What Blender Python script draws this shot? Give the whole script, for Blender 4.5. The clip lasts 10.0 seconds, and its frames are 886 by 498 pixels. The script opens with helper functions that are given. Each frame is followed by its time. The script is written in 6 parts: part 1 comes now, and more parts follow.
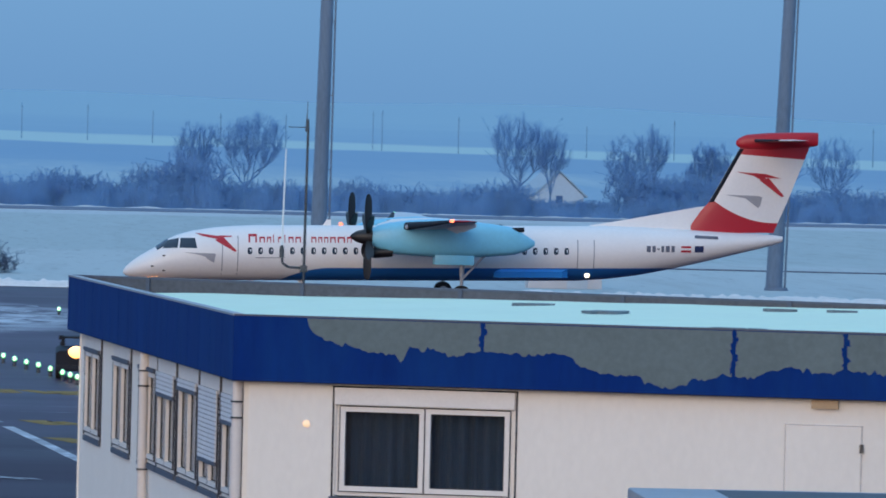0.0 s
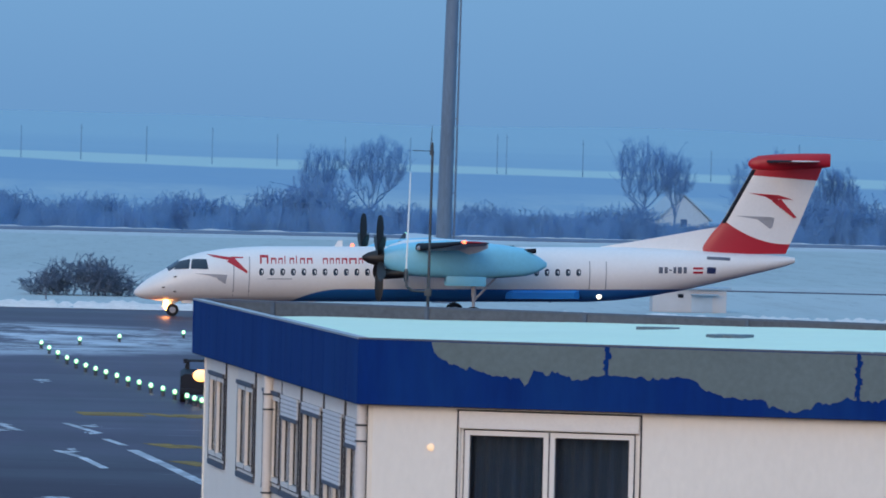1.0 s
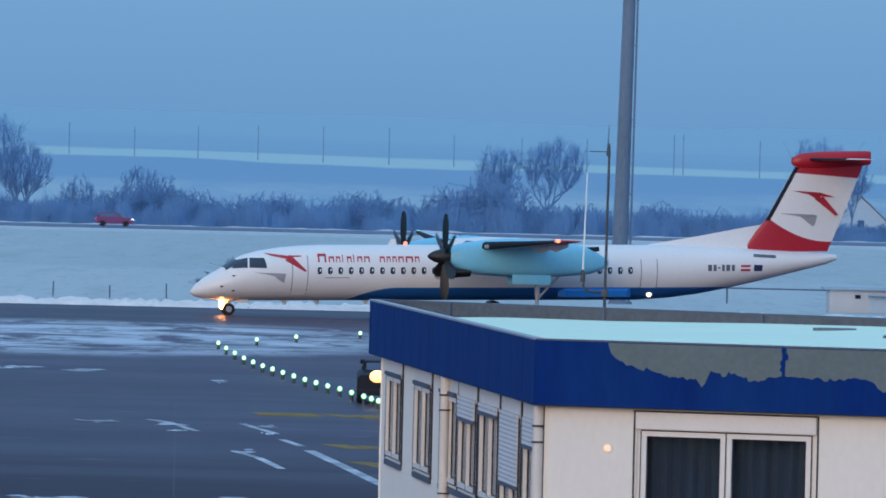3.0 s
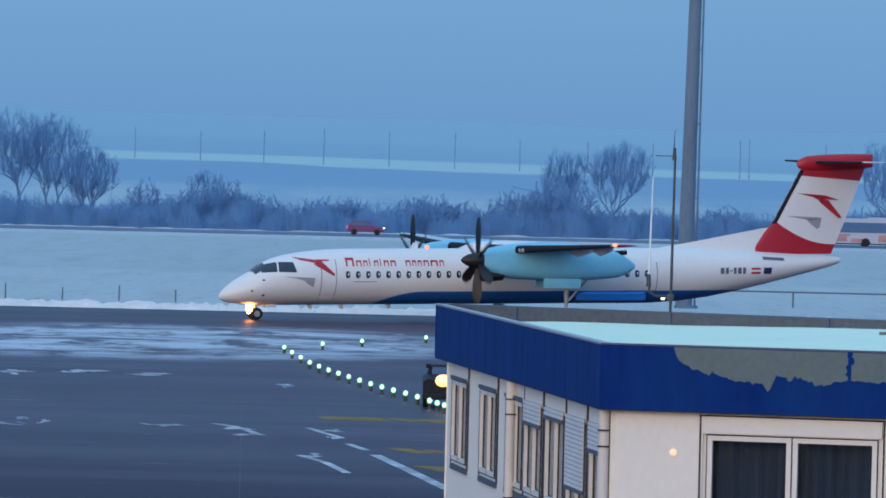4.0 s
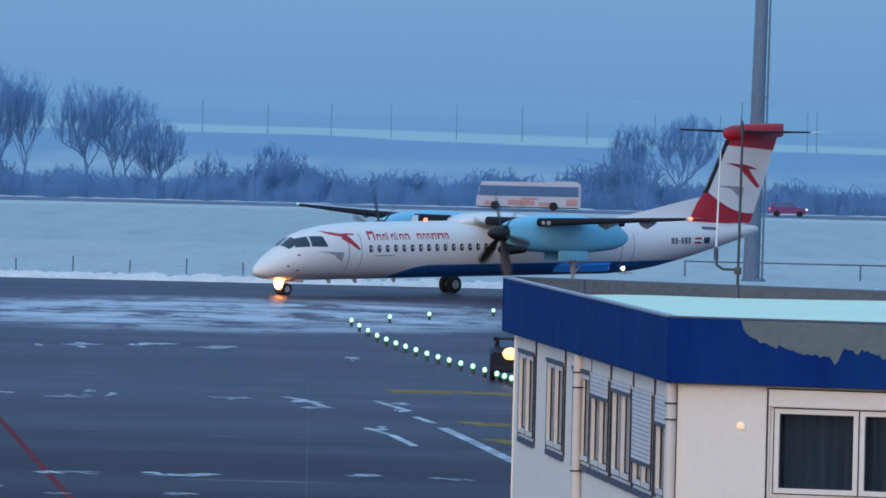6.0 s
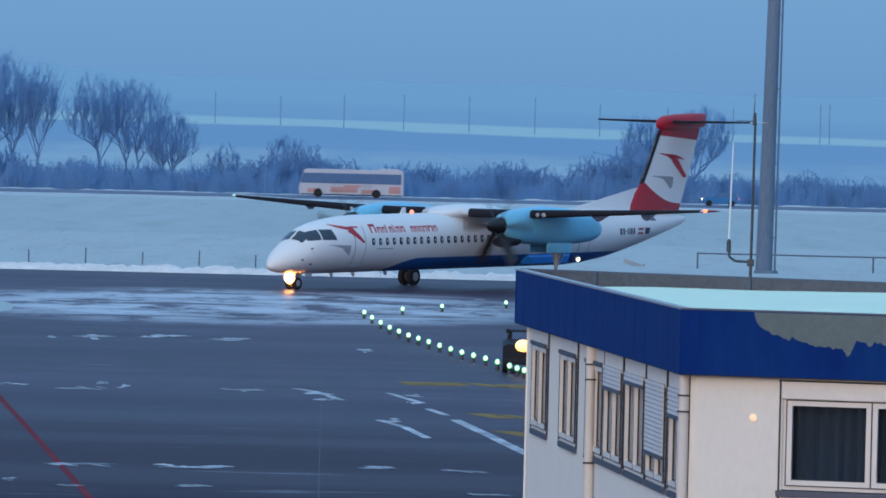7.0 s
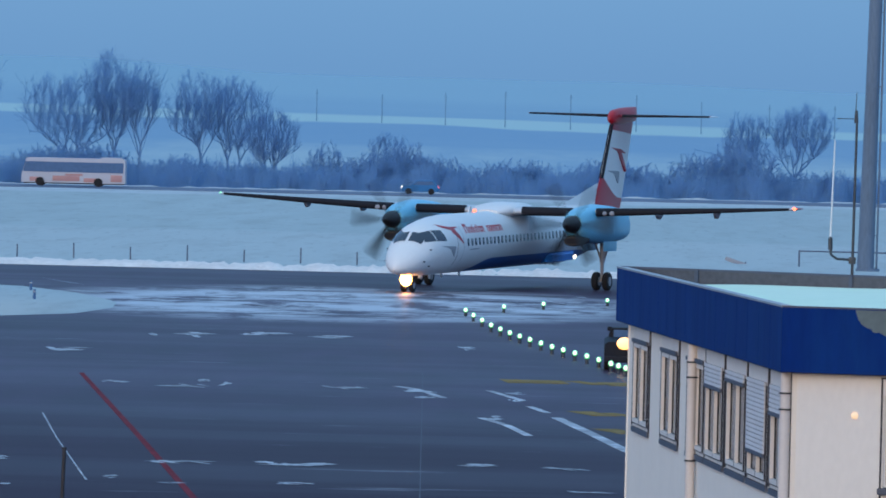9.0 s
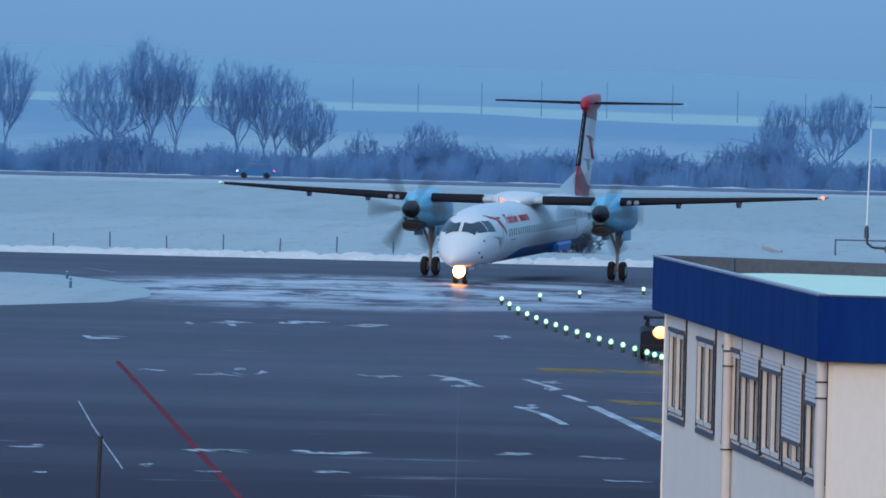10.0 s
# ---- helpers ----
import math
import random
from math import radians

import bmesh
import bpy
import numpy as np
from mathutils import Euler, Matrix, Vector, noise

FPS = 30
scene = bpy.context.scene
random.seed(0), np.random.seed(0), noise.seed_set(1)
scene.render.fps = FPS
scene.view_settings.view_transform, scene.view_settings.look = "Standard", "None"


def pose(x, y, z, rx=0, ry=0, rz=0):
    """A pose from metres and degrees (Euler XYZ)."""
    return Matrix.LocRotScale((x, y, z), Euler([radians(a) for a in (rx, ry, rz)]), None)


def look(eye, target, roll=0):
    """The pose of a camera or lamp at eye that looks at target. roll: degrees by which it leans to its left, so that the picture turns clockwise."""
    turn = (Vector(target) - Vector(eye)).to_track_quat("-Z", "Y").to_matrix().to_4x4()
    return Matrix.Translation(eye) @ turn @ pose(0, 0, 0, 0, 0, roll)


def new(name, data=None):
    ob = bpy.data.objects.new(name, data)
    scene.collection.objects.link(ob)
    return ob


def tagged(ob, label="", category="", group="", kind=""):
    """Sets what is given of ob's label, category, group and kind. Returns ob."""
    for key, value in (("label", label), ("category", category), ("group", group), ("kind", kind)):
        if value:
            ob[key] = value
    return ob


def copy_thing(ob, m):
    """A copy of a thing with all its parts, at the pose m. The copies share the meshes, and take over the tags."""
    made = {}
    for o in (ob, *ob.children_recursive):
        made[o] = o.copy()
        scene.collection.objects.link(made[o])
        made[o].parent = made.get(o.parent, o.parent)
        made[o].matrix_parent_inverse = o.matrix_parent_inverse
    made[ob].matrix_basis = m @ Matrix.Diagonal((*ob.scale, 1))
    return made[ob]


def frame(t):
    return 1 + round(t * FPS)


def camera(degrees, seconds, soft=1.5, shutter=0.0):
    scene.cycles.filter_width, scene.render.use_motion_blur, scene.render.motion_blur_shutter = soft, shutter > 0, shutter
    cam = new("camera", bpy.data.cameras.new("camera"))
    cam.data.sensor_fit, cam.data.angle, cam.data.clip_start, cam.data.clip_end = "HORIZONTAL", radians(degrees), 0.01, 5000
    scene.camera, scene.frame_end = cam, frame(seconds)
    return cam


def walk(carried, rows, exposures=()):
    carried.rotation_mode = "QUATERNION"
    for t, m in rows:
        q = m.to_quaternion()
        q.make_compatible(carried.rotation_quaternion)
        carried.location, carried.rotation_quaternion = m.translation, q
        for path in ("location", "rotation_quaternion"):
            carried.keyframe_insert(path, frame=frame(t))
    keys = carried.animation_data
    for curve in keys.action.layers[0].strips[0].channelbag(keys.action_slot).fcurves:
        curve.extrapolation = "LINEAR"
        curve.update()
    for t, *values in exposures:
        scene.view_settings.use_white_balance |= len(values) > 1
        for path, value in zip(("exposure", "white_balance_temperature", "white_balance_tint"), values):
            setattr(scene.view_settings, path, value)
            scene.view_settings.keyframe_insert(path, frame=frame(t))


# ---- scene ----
# ---- camera: a long lens on a fixed stand that pans and tilts ----
EYE = (0.0, 0.0, 8.066)
ROLL = 1.373


def aim(pan, tilt):
    """Pose of the camera from its pan to the right and tilt down, in degrees."""
    return Matrix.Translation(EYE) @ pose(0, 0, 0, 90 - tilt, 0, -pan) @ pose(0, 0, 0, 0, 0, ROLL)


cam = camera(7.178, 10.0, soft=1.7, shutter=0.3)
walk(cam, [(t, aim(p, q)) for t, p, q in [
    (0, 3.4759, 0.9292),
    (0.5, 2.9617, 0.8480),
    (1, 2.4627, 0.7615),
    (1.5, 2.0340, 0.7200),
    (2, 1.6784, 0.7338),
    (2.5, 1.3379, 0.7778),
    (3, 1.0296, 0.7890),
    (4.5, 0.2795, 0.7596),
    (5, 0.1107, 0.8268),
    (5.5, 0.0000, 0.9227),
    (7, -0.1470, 1.0656),
    (7.5, -0.2926, 1.0490),
    (8, -0.4486, 1.0375),
    (8.5, -0.6849, 1.0519),
    (9, -0.9689, 1.1039),
    (9.5, -1.1770, 1.1612),
    (10, -1.2595, 1.2021),
]])

# ---- world, sun ----
world = bpy.data.worlds.new("dusk_sky")
scene.world = world
world.use_nodes = True
wn, wl = world.node_tree.nodes, world.node_tree.links
wn.clear()
w_out = wn.new("ShaderNodeOutputWorld")
w_bg = wn.new("ShaderNodeBackground")
w_sky = wn.new("ShaderNodeTexSky")
w_sky.sky_type = "NISHITA"
w_sky.sun_disc = False
w_sky.sun_elevation = radians(8.5)
w_sky.sun_rotation = radians(203)
w_coord = wn.new("ShaderNodeTexCoord")
w_sep = wn.new("ShaderNodeSeparateXYZ")
w_ramp = wn.new("ShaderNodeValToRGB")
w_ramp.color_ramp.elements[0].position = 0.0
w_ramp.color_ramp.elements[0].color = (0.134, 0.315, 0.605, 1)
w_ramp.color_ramp.elements[1].position = 1.0
w_ramp.color_ramp.elements[1].color = (0.40, 0.77, 1.20, 1)
w_mid = w_ramp.color_ramp.elements.new(0.035)
w_mid.color = (0.176, 0.400, 0.700, 1)
w_mid = w_ramp.color_ramp.elements.new(0.3)
w_mid.color = (0.24, 0.49, 0.92, 1)
w_mix = wn.new("ShaderNodeMix")
w_mix.data_type = "RGBA"
w_mix.inputs["Factor"].default_value = 0.94
w_dim = wn.new("ShaderNodeMix")
w_dim.data_type = "RGBA"
w_dim.blend_type = "MULTIPLY"
w_dim.inputs["Factor"].default_value = 1.0
w_dim.inputs["B"].default_value = (0.1, 0.1, 0.1, 1)
wl.new(w_coord.outputs["Generated"], w_sep.inputs[0])
wl.new(w_sep.outputs["Z"], w_ramp.inputs[0])
wl.new(w_sky.outputs[0], w_dim.inputs["A"])
wl.new(w_dim.outputs["Result"], w_mix.inputs["A"])
wl.new(w_ramp.outputs[0], w_mix.inputs["B"])
wl.new(w_mix.outputs["Result"], w_bg.inputs["Color"])
w_bg.inputs["Strength"].default_value = 1.0
wl.new(w_bg.outputs[0], w_out.inputs[0])

# low warm lamp from behind the camera, standing in for unseen airport floodlights
sun = new("sun", bpy.data.lights.new("sun", "SUN"))
sun.data.energy = 1.75
sun.data.angle = radians(45)
sun.data.color = (1.0, 0.76, 0.54)
sun.matrix_world = look((-40, -92, 15), (0, 0, 0))


# ---- materials ----
def material(name, color, rough=0.7, metal=0.0, vary=0.15, scale=3.0, fine=40.0, bump=0.0, spec=0.5, emit=None, power=0.0, stretch=(1, 1, 1)):
    """Painted or raw surface with variation at two scales and a fine relief."""
    m = bpy.data.materials.new(name)
    m.use_nodes = True
    n, l = m.node_tree.nodes, m.node_tree.links
    b = n["Principled BSDF"]
    b.inputs["Roughness"].default_value = rough
    b.inputs["Metallic"].default_value = metal
    b.inputs["Specular IOR Level"].default_value = spec
    co = n.new("ShaderNodeTexCoord")
    mp = n.new("ShaderNodeMapping")
    mp.inputs["Scale"].default_value = stretch
    l.new(co.outputs["Object"], mp.inputs[0])
    big = n.new("ShaderNodeTexNoise")
    big.inputs["Scale"].default_value = scale
    big.inputs["Detail"].default_value = 5
    small = n.new("ShaderNodeTexNoise")
    small.inputs["Scale"].default_value = fine
    small.inputs["Detail"].default_value = 3
    l.new(mp.outputs[0], big.inputs["Vector"])
    l.new(mp.outputs[0], small.inputs["Vector"])
    add = n.new("ShaderNodeMath")
    add.operation = "ADD"
    l.new(big.outputs["Fac"], add.inputs[0])
    l.new(small.outputs["Fac"], add.inputs[1])
    ramp = n.new("ShaderNodeMapRange")
    ramp.inputs["From Min"].default_value = 0.6
    ramp.inputs["From Max"].default_value = 1.4
    ramp.inputs["To Min"].default_value = 1 - vary
    ramp.inputs["To Max"].default_value = 1 + vary * 0.6
    l.new(add.outputs[0], ramp.inputs[0])
    mul = n.new("ShaderNodeMix")
    mul.data_type = "RGBA"
    mul.blend_type = "MULTIPLY"
    mul.inputs["Factor"].default_value = 1.0
    mul.inputs["A"].default_value = (*color, 1)
    l.new(ramp.outputs[0], mul.inputs["B"])
    l.new(mul.outputs["Result"], b.inputs["Base Color"])
    if bump:
        bp = n.new("ShaderNodeBump")
        bp.inputs["Strength"].default_value = bump
        bp.inputs["Distance"].default_value = 0.03
        l.new(add.outputs[0], bp.inputs["Height"])
        l.new(bp.outputs[0], b.inputs["Normal"])
    if emit:
        b.inputs["Emission Color"].default_value = (*emit, 1)
        b.inputs["Emission Strength"].default_value = power
    return m


def nodes_of(m):
    return m.node_tree.nodes, m.node_tree.links, m.node_tree.nodes["Principled BSDF"]


def math_node(m, op, a, b=0.0, c=None, clamp=False):
    n, l = m.node_tree.nodes, m.node_tree.links
    k = n.new("ShaderNodeMath")
    k.operation = op
    k.use_clamp = clamp
    for i, v in enumerate((a, b) if c is None else (a, b, c)):
        if isinstance(v, (int, float)):
            k.inputs[i].default_value = v
        else:
            l.new(v, k.inputs[i])
    return k.outputs[0]


def overlay(m, mask, color):
    """Lays a second colour, such as paint, snow or haze, over a material where mask is 1."""
    n, l, b = nodes_of(m)
    old = b.inputs["Base Color"].links[0].from_socket
    k = n.new("ShaderNodeMix")
    k.data_type = "RGBA"
    l.new(mask, k.inputs["Factor"])
    l.new(old, k.inputs["A"])
    if isinstance(color, tuple):
        k.inputs["B"].default_value = (*color, 1)
    else:
        l.new(color, k.inputs["B"])
    l.new(k.outputs["Result"], b.inputs["Base Color"])
    return k


def object_xyz(m):
    n, l, _ = nodes_of(m)
    co = n.new("ShaderNodeTexCoord")
    sep = n.new("ShaderNodeSeparateXYZ")
    l.new(co.outputs["Object"], sep.inputs[0])
    return co.outputs["Object"], sep.outputs["X"], sep.outputs["Y"], sep.outputs["Z"]


def noise_of(m, vector, scale, detail=5.0, stretch=(1, 1, 1), rough=0.55):
    n, l, _ = nodes_of(m)
    mp = n.new("ShaderNodeMapping")
    mp.inputs["Scale"].default_value = stretch
    l.new(vector, mp.inputs[0])
    k = n.new("ShaderNodeTexNoise")
    k.inputs["Scale"].default_value = scale
    k.inputs["Detail"].default_value = detail
    k.inputs["Roughness"].default_value = rough
    l.new(mp.outputs[0], k.inputs["Vector"])
    return k.outputs["Fac"]


def step(m, value, edge, soft):
    """0 below edge, 1 above it, over a soft width."""
    return math_node(m, "MULTIPLY_ADD", math_node(m, "SUBTRACT", value, edge), 1.0 / soft, 0.5, clamp=True)


# thin snow over grass; haze over the field also greys this base
SNOW = material("thin_snow_on_grass", (0.42, 0.475, 0.475), 0.95, vary=0.10, scale=0.09, fine=0.7, bump=0.0, stretch=(0.5, 0.05, 1))
_v, _x, _y, _z = object_xyz(SNOW)
# the mown strip beside the taxiway holds more snow than the rough grass behind it
_wob = math_node(SNOW, "MULTIPLY", noise_of(SNOW, _v, 0.05, 4, (1, 0.2, 1)), 24.0)
_strip = math_node(SNOW, "SUBTRACT", 1.0, step(SNOW, math_node(SNOW, "ADD", _y, _wob), 468.0, 9.0))
overlay(SNOW, math_node(SNOW, "MULTIPLY", _strip, 0.6), (0.50, 0.53, 0.53))
_verge = step(SNOW, math_node(SNOW, "ADD", _y, _wob), 655.0, 9.0)
overlay(SNOW, math_node(SNOW, "MULTIPLY", _verge, 0.6), (0.56, 0.58, 0.62))
# dry grass that comes through the thin snow, in tufts and in wide patches
_g = step(SNOW, noise_of(SNOW, _v, 0.35, 9, (0.9, 0.10, 1), 0.75), 0.57, 0.16)
overlay(SNOW, math_node(SNOW, "MULTIPLY", _g, 0.30), (0.26, 0.27, 0.27))
_g = step(SNOW, noise_of(SNOW, _v, 1.6, 6, (1.0, 0.09, 1), 0.7), 0.62, 0.10)
overlay(SNOW, math_node(SNOW, "MULTIPLY", _g, 0.35), (0.17, 0.18, 0.20))
# fields on the rise behind the road: mottled fallow, a ploughed strip, a snowy meadow, woods, all tinted with haze
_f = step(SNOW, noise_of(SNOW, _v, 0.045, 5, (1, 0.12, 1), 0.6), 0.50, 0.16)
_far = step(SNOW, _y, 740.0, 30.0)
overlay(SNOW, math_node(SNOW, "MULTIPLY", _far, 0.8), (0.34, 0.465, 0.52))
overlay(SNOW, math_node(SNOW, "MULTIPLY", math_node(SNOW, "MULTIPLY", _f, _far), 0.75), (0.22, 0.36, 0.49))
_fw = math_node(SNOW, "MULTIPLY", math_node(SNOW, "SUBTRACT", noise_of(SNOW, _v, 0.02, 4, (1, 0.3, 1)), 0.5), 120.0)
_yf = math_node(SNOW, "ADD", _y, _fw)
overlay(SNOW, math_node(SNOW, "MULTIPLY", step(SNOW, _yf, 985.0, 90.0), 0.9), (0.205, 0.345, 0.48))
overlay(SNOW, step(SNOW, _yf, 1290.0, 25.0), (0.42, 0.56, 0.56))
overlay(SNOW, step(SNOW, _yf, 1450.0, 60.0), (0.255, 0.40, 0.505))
# haze put into the colour: the far hill nears the sky's tone
_sky_haze = step(SNOW, math_node(SNOW, "ADD", _y, math_node(SNOW, "MULTIPLY", noise_of(SNOW, _v, 0.004, 4), 900.0)), 2900.0, 1500.0)
overlay(SNOW, _sky_haze, (0.30, 0.45, 0.53))
BANK_SNOW = material("ploughed_snow", (0.86, 0.76, 0.71), 0.9, vary=0.22, scale=0.8, fine=5, bump=0.3)
ROOF_SNOW = material("roof_snow", (0.80, 0.92, 0.72), 0.85, vary=0.05, scale=0.6, fine=6, bump=0.1)
ASPHALT = material("asphalt", (0.052, 0.022, 0.054), 0.43, spec=0.22, vary=0.5, scale=0.05, fine=1.3, bump=0.05, stretch=(0.5, 0.12, 1))
_v, _x, _y, _z = object_xyz(ASPHALT)
# blown snow: long thin streaks, and one larger drift near the turn
_s1 = step(ASPHALT, noise_of(ASPHALT, _v, 1.0, 7, (0.10, 0.5, 1), 0.68), 0.66, 0.07)
_s2 = step(ASPHALT, noise_of(ASPHALT, _v, 1.0, 9, (0.30, 0.10, 1), 0.72), 0.45, 0.10)
_s3 = step(ASPHALT, noise_of(ASPHALT, _v, 1.0, 8, (0.10, 0.16, 1), 0.7), 0.46, 0.12)
_dx = math_node(ASPHALT, "MULTIPLY", math_node(ASPHALT, "ADD", _x, 9.0), 1 / 15.0)
_dy = math_node(ASPHALT, "MULTIPLY", math_node(ASPHALT, "ADD", _y, -296.0), 1 / 30.0)
_d = math_node(ASPHALT, "ADD", math_node(ASPHALT, "MULTIPLY", _dx, _dx), math_node(ASPHALT, "MULTIPLY", _dy, _dy))
_in = math_node(ASPHALT, "MULTIPLY", math_node(ASPHALT, "SUBTRACT", 1.0, _d, clamp=True), 1.6, clamp=True)
_in = math_node(ASPHALT, "MULTIPLY", _in, math_node(ASPHALT, "MULTIPLY_ADD", math_node(ASPHALT, "MULTIPLY", _s2, _s3), 1.0, 0.05))
_s = math_node(ASPHALT, "MAXIMUM", math_node(ASPHALT, "MULTIPLY", _s1, 0.35), _in)
# worn, tarred and drier areas of the slab
_p = step(ASPHALT, noise_of(ASPHALT, _v, 0.06, 7, (0.5, 0.18, 1), 0.65), 0.52, 0.18)
overlay(ASPHALT, math_node(ASPHALT, "MULTIPLY", _p, 0.6), (0.018, 0.013, 0.020))
_p = step(ASPHALT, noise_of(ASPHALT, _v, 0.9, 6, (0.16, 0.08, 1), 0.7), 0.58, 0.12)
overlay(ASPHALT, math_node(ASPHALT, "MULTIPLY", _p, 0.35), (0.070, 0.050, 0.085))
# beside the building, weaker sky reflection is put into a darker, duller tone
_wave = math_node(ASPHALT, "MULTIPLY", noise_of(ASPHALT, _v, 0.05, 4, (0.4, 1, 1)), 50.0)
_near = math_node(ASPHALT, "SUBTRACT", 1.0, step(ASPHALT, math_node(ASPHALT, "ADD", _y, _wave), 205.0, 62.0))
_bands = step(ASPHALT, noise_of(ASPHALT, _v, 0.10, 5, (0.12, 1, 1), 0.6), 0.52, 0.14)
overlay(ASPHALT, math_node(ASPHALT, "MULTIPLY", _near, 0.85), (0.030, 0.011, 0.024))
_wet = math_node(ASPHALT, "MULTIPLY_ADD", _bands, 0.05, 0.07)
_wet = math_node(ASPHALT, "MULTIPLY", _wet, math_node(ASPHALT, "MULTIPLY_ADD", _near, -0.82, 1.0))
nodes_of(ASPHALT)[1].new(_wet, nodes_of(ASPHALT)[2].inputs["Specular IOR Level"])
overlay(ASPHALT, math_node(ASPHALT, "MULTIPLY", _s, 0.85, clamp=True), (0.60, 0.61, 0.66))
ROAD = material("road", (0.13, 0.165, 0.24), 0.85, vary=0.3, scale=0.1, fine=2)
LINE_WHITE = material("line_white", (0.64, 0.65, 0.70), 0.8, vary=0.5, scale=0.5, fine=4)
_v, _x, _y, _z = object_xyz(LINE_WHITE)
_p = step(LINE_WHITE, noise_of(LINE_WHITE, _v, 1.1, 7, (0.5, 0.6, 1), 0.7), 0.50, 0.22)
overlay(LINE_WHITE, math_node(LINE_WHITE, "MULTIPLY", _p, 0.65), (0.11, 0.105, 0.13))
# pale tone for the painted streak of lamp light
LAMP_STREAK = material("lamp_streak_tone", (0.17, 0.18, 0.20), 0.95, vary=0.3, scale=0.2, fine=1.5)
POST_DARK = material("post_dark", (0.035, 0.033, 0.04), 0.6, vary=0.4, scale=3, fine=20)
LINE_RED = material("line_red", (0.22, 0.020, 0.032), 0.8, spec=0.1, vary=0.6, scale=0.6, fine=5)
LINE_YELLOW = material("line_yellow", (0.29, 0.18, 0.055), 0.8, spec=0.15, vary=0.5, scale=0.6, fine=5)
PLASTER = material("plaster", (0.88, 0.83, 0.76), 0.85, vary=0.05, scale=0.7, fine=14, bump=0.05, stretch=(1, 1, 0.5))
FASCIA = material("fascia_blue", (0.0005, 0.028, 0.18), 0.6, spec=0.06, vary=0.18, scale=1.2, fine=11, stretch=(1, 1, 0.25))
_v, _x, _y, _z = object_xyz(FASCIA)
# rain streaks and chalked paint on the band
_p = step(FASCIA, noise_of(FASCIA, _v, 2.2, 6, (1, 1, 0.22), 0.65), 0.56, 0.3)
overlay(FASCIA, math_node(FASCIA, "MULTIPLY", _p, 0.4), (0.008, 0.065, 0.24))
WHITE_FRAME = material("window_frame_white", (0.80, 0.76, 0.72), 0.5, vary=0.06, scale=4, fine=30)
SILL = material("sill_grey", (0.085, 0.10, 0.14), 0.6, vary=0.2, scale=5, fine=40)
SEAL = material("dark_seal", (0.03, 0.03, 0.04), 0.7, vary=0.2)
CURTAIN = material("curtain", (0.016, 0.040, 0.075), 0.9, vary=0.35, scale=9, fine=30, stretch=(1, 1, 0.03))
CREAM_CURTAIN = material("cream_curtain", (0.42, 0.39, 0.40), 0.9, vary=0.25, scale=9, fine=30, stretch=(1, 1, 0.03))
SHUTTER = material("roller_shutter", (0.74, 0.75, 0.78), 0.6, vary=0.1, scale=3, fine=25)
PIPE = material("downpipe", (0.74, 0.68, 0.64), 0.5, vary=0.1, scale=3, fine=30)
PARAPET = material("parapet_inside", (0.105, 0.108, 0.128), 0.8, vary=0.35, scale=1.6, fine=12)
METAL_CAP = material("parapet_cap", (0.42, 0.42, 0.45), 0.45, 0.5, vary=0.2, scale=2, fine=20)
BITUMEN = material("bare_roofing", (0.15, 0.19, 0.22), 0.9, vary=0.35, scale=2.0, fine=18, bump=0.2)
CONCRETE = material("mast_concrete", (0.13, 0.185, 0.26), 0.8, vary=0.25, scale=0.8, fine=9, stretch=(1, 1, 0.2))
STEEL = material("steel_dark", (0.07, 0.075, 0.085), 0.5, 0.6, vary=0.25, scale=3, fine=25)
WHIP = material("whip_white", (0.72, 0.73, 0.75), 0.5, vary=0.05)
FENCE = material("fence_grey", (0.13, 0.155, 0.21), 0.7, 0.2, vary=0.3)
# bark, shrub and pole colours: distance haze is put into the blue base
BARK = material("hazy_bark", (0.24, 0.415, 0.63), 0.95, vary=0.12, scale=0.6, fine=5)
SHRUB = material("hazy_shrub", (0.225, 0.40, 0.62), 0.95, vary=0.12, scale=0.15, fine=1.2)
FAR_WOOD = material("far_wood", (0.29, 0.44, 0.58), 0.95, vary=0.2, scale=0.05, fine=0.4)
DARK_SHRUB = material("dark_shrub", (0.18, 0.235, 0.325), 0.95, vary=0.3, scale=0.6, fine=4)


def hazed(m):
    """Evens out lit and shaded twig faces with forward scatter, as haze would."""
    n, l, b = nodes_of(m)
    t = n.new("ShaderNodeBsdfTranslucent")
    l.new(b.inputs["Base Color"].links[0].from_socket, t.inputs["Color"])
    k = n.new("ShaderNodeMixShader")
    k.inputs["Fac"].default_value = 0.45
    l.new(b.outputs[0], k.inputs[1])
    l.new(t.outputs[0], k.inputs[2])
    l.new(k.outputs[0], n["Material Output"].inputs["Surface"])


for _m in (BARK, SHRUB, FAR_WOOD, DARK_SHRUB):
    hazed(_m)
HOUSE_WALL = material("house_wall", (0.50, 0.58, 0.64), 0.9, vary=0.1)
HOUSE_ROOF = material("house_roof_snow", (0.34, 0.44, 0.52), 0.9, vary=0.1)

# aircraft paints
AIR_WHITE = material("aircraft_white", (0.80, 0.78, 0.77), 0.34, vary=0.05, scale=0.5, fine=7)
_v, _x, _y, _z = object_xyz(AIR_WHITE)
_st = math_node(AIR_WHITE, "SUBTRACT", 16.0, _x)
_zl = math_node(AIR_WHITE, "SUBTRACT", _z, math_node(AIR_WHITE, "MULTIPLY", math_node(AIR_WHITE, "SUBTRACT", _st, 4.0), 0.02))
_fr = math_node(AIR_WHITE, "MAXIMUM", math_node(AIR_WHITE, "SUBTRACT", 10.0, _st), 0.0)
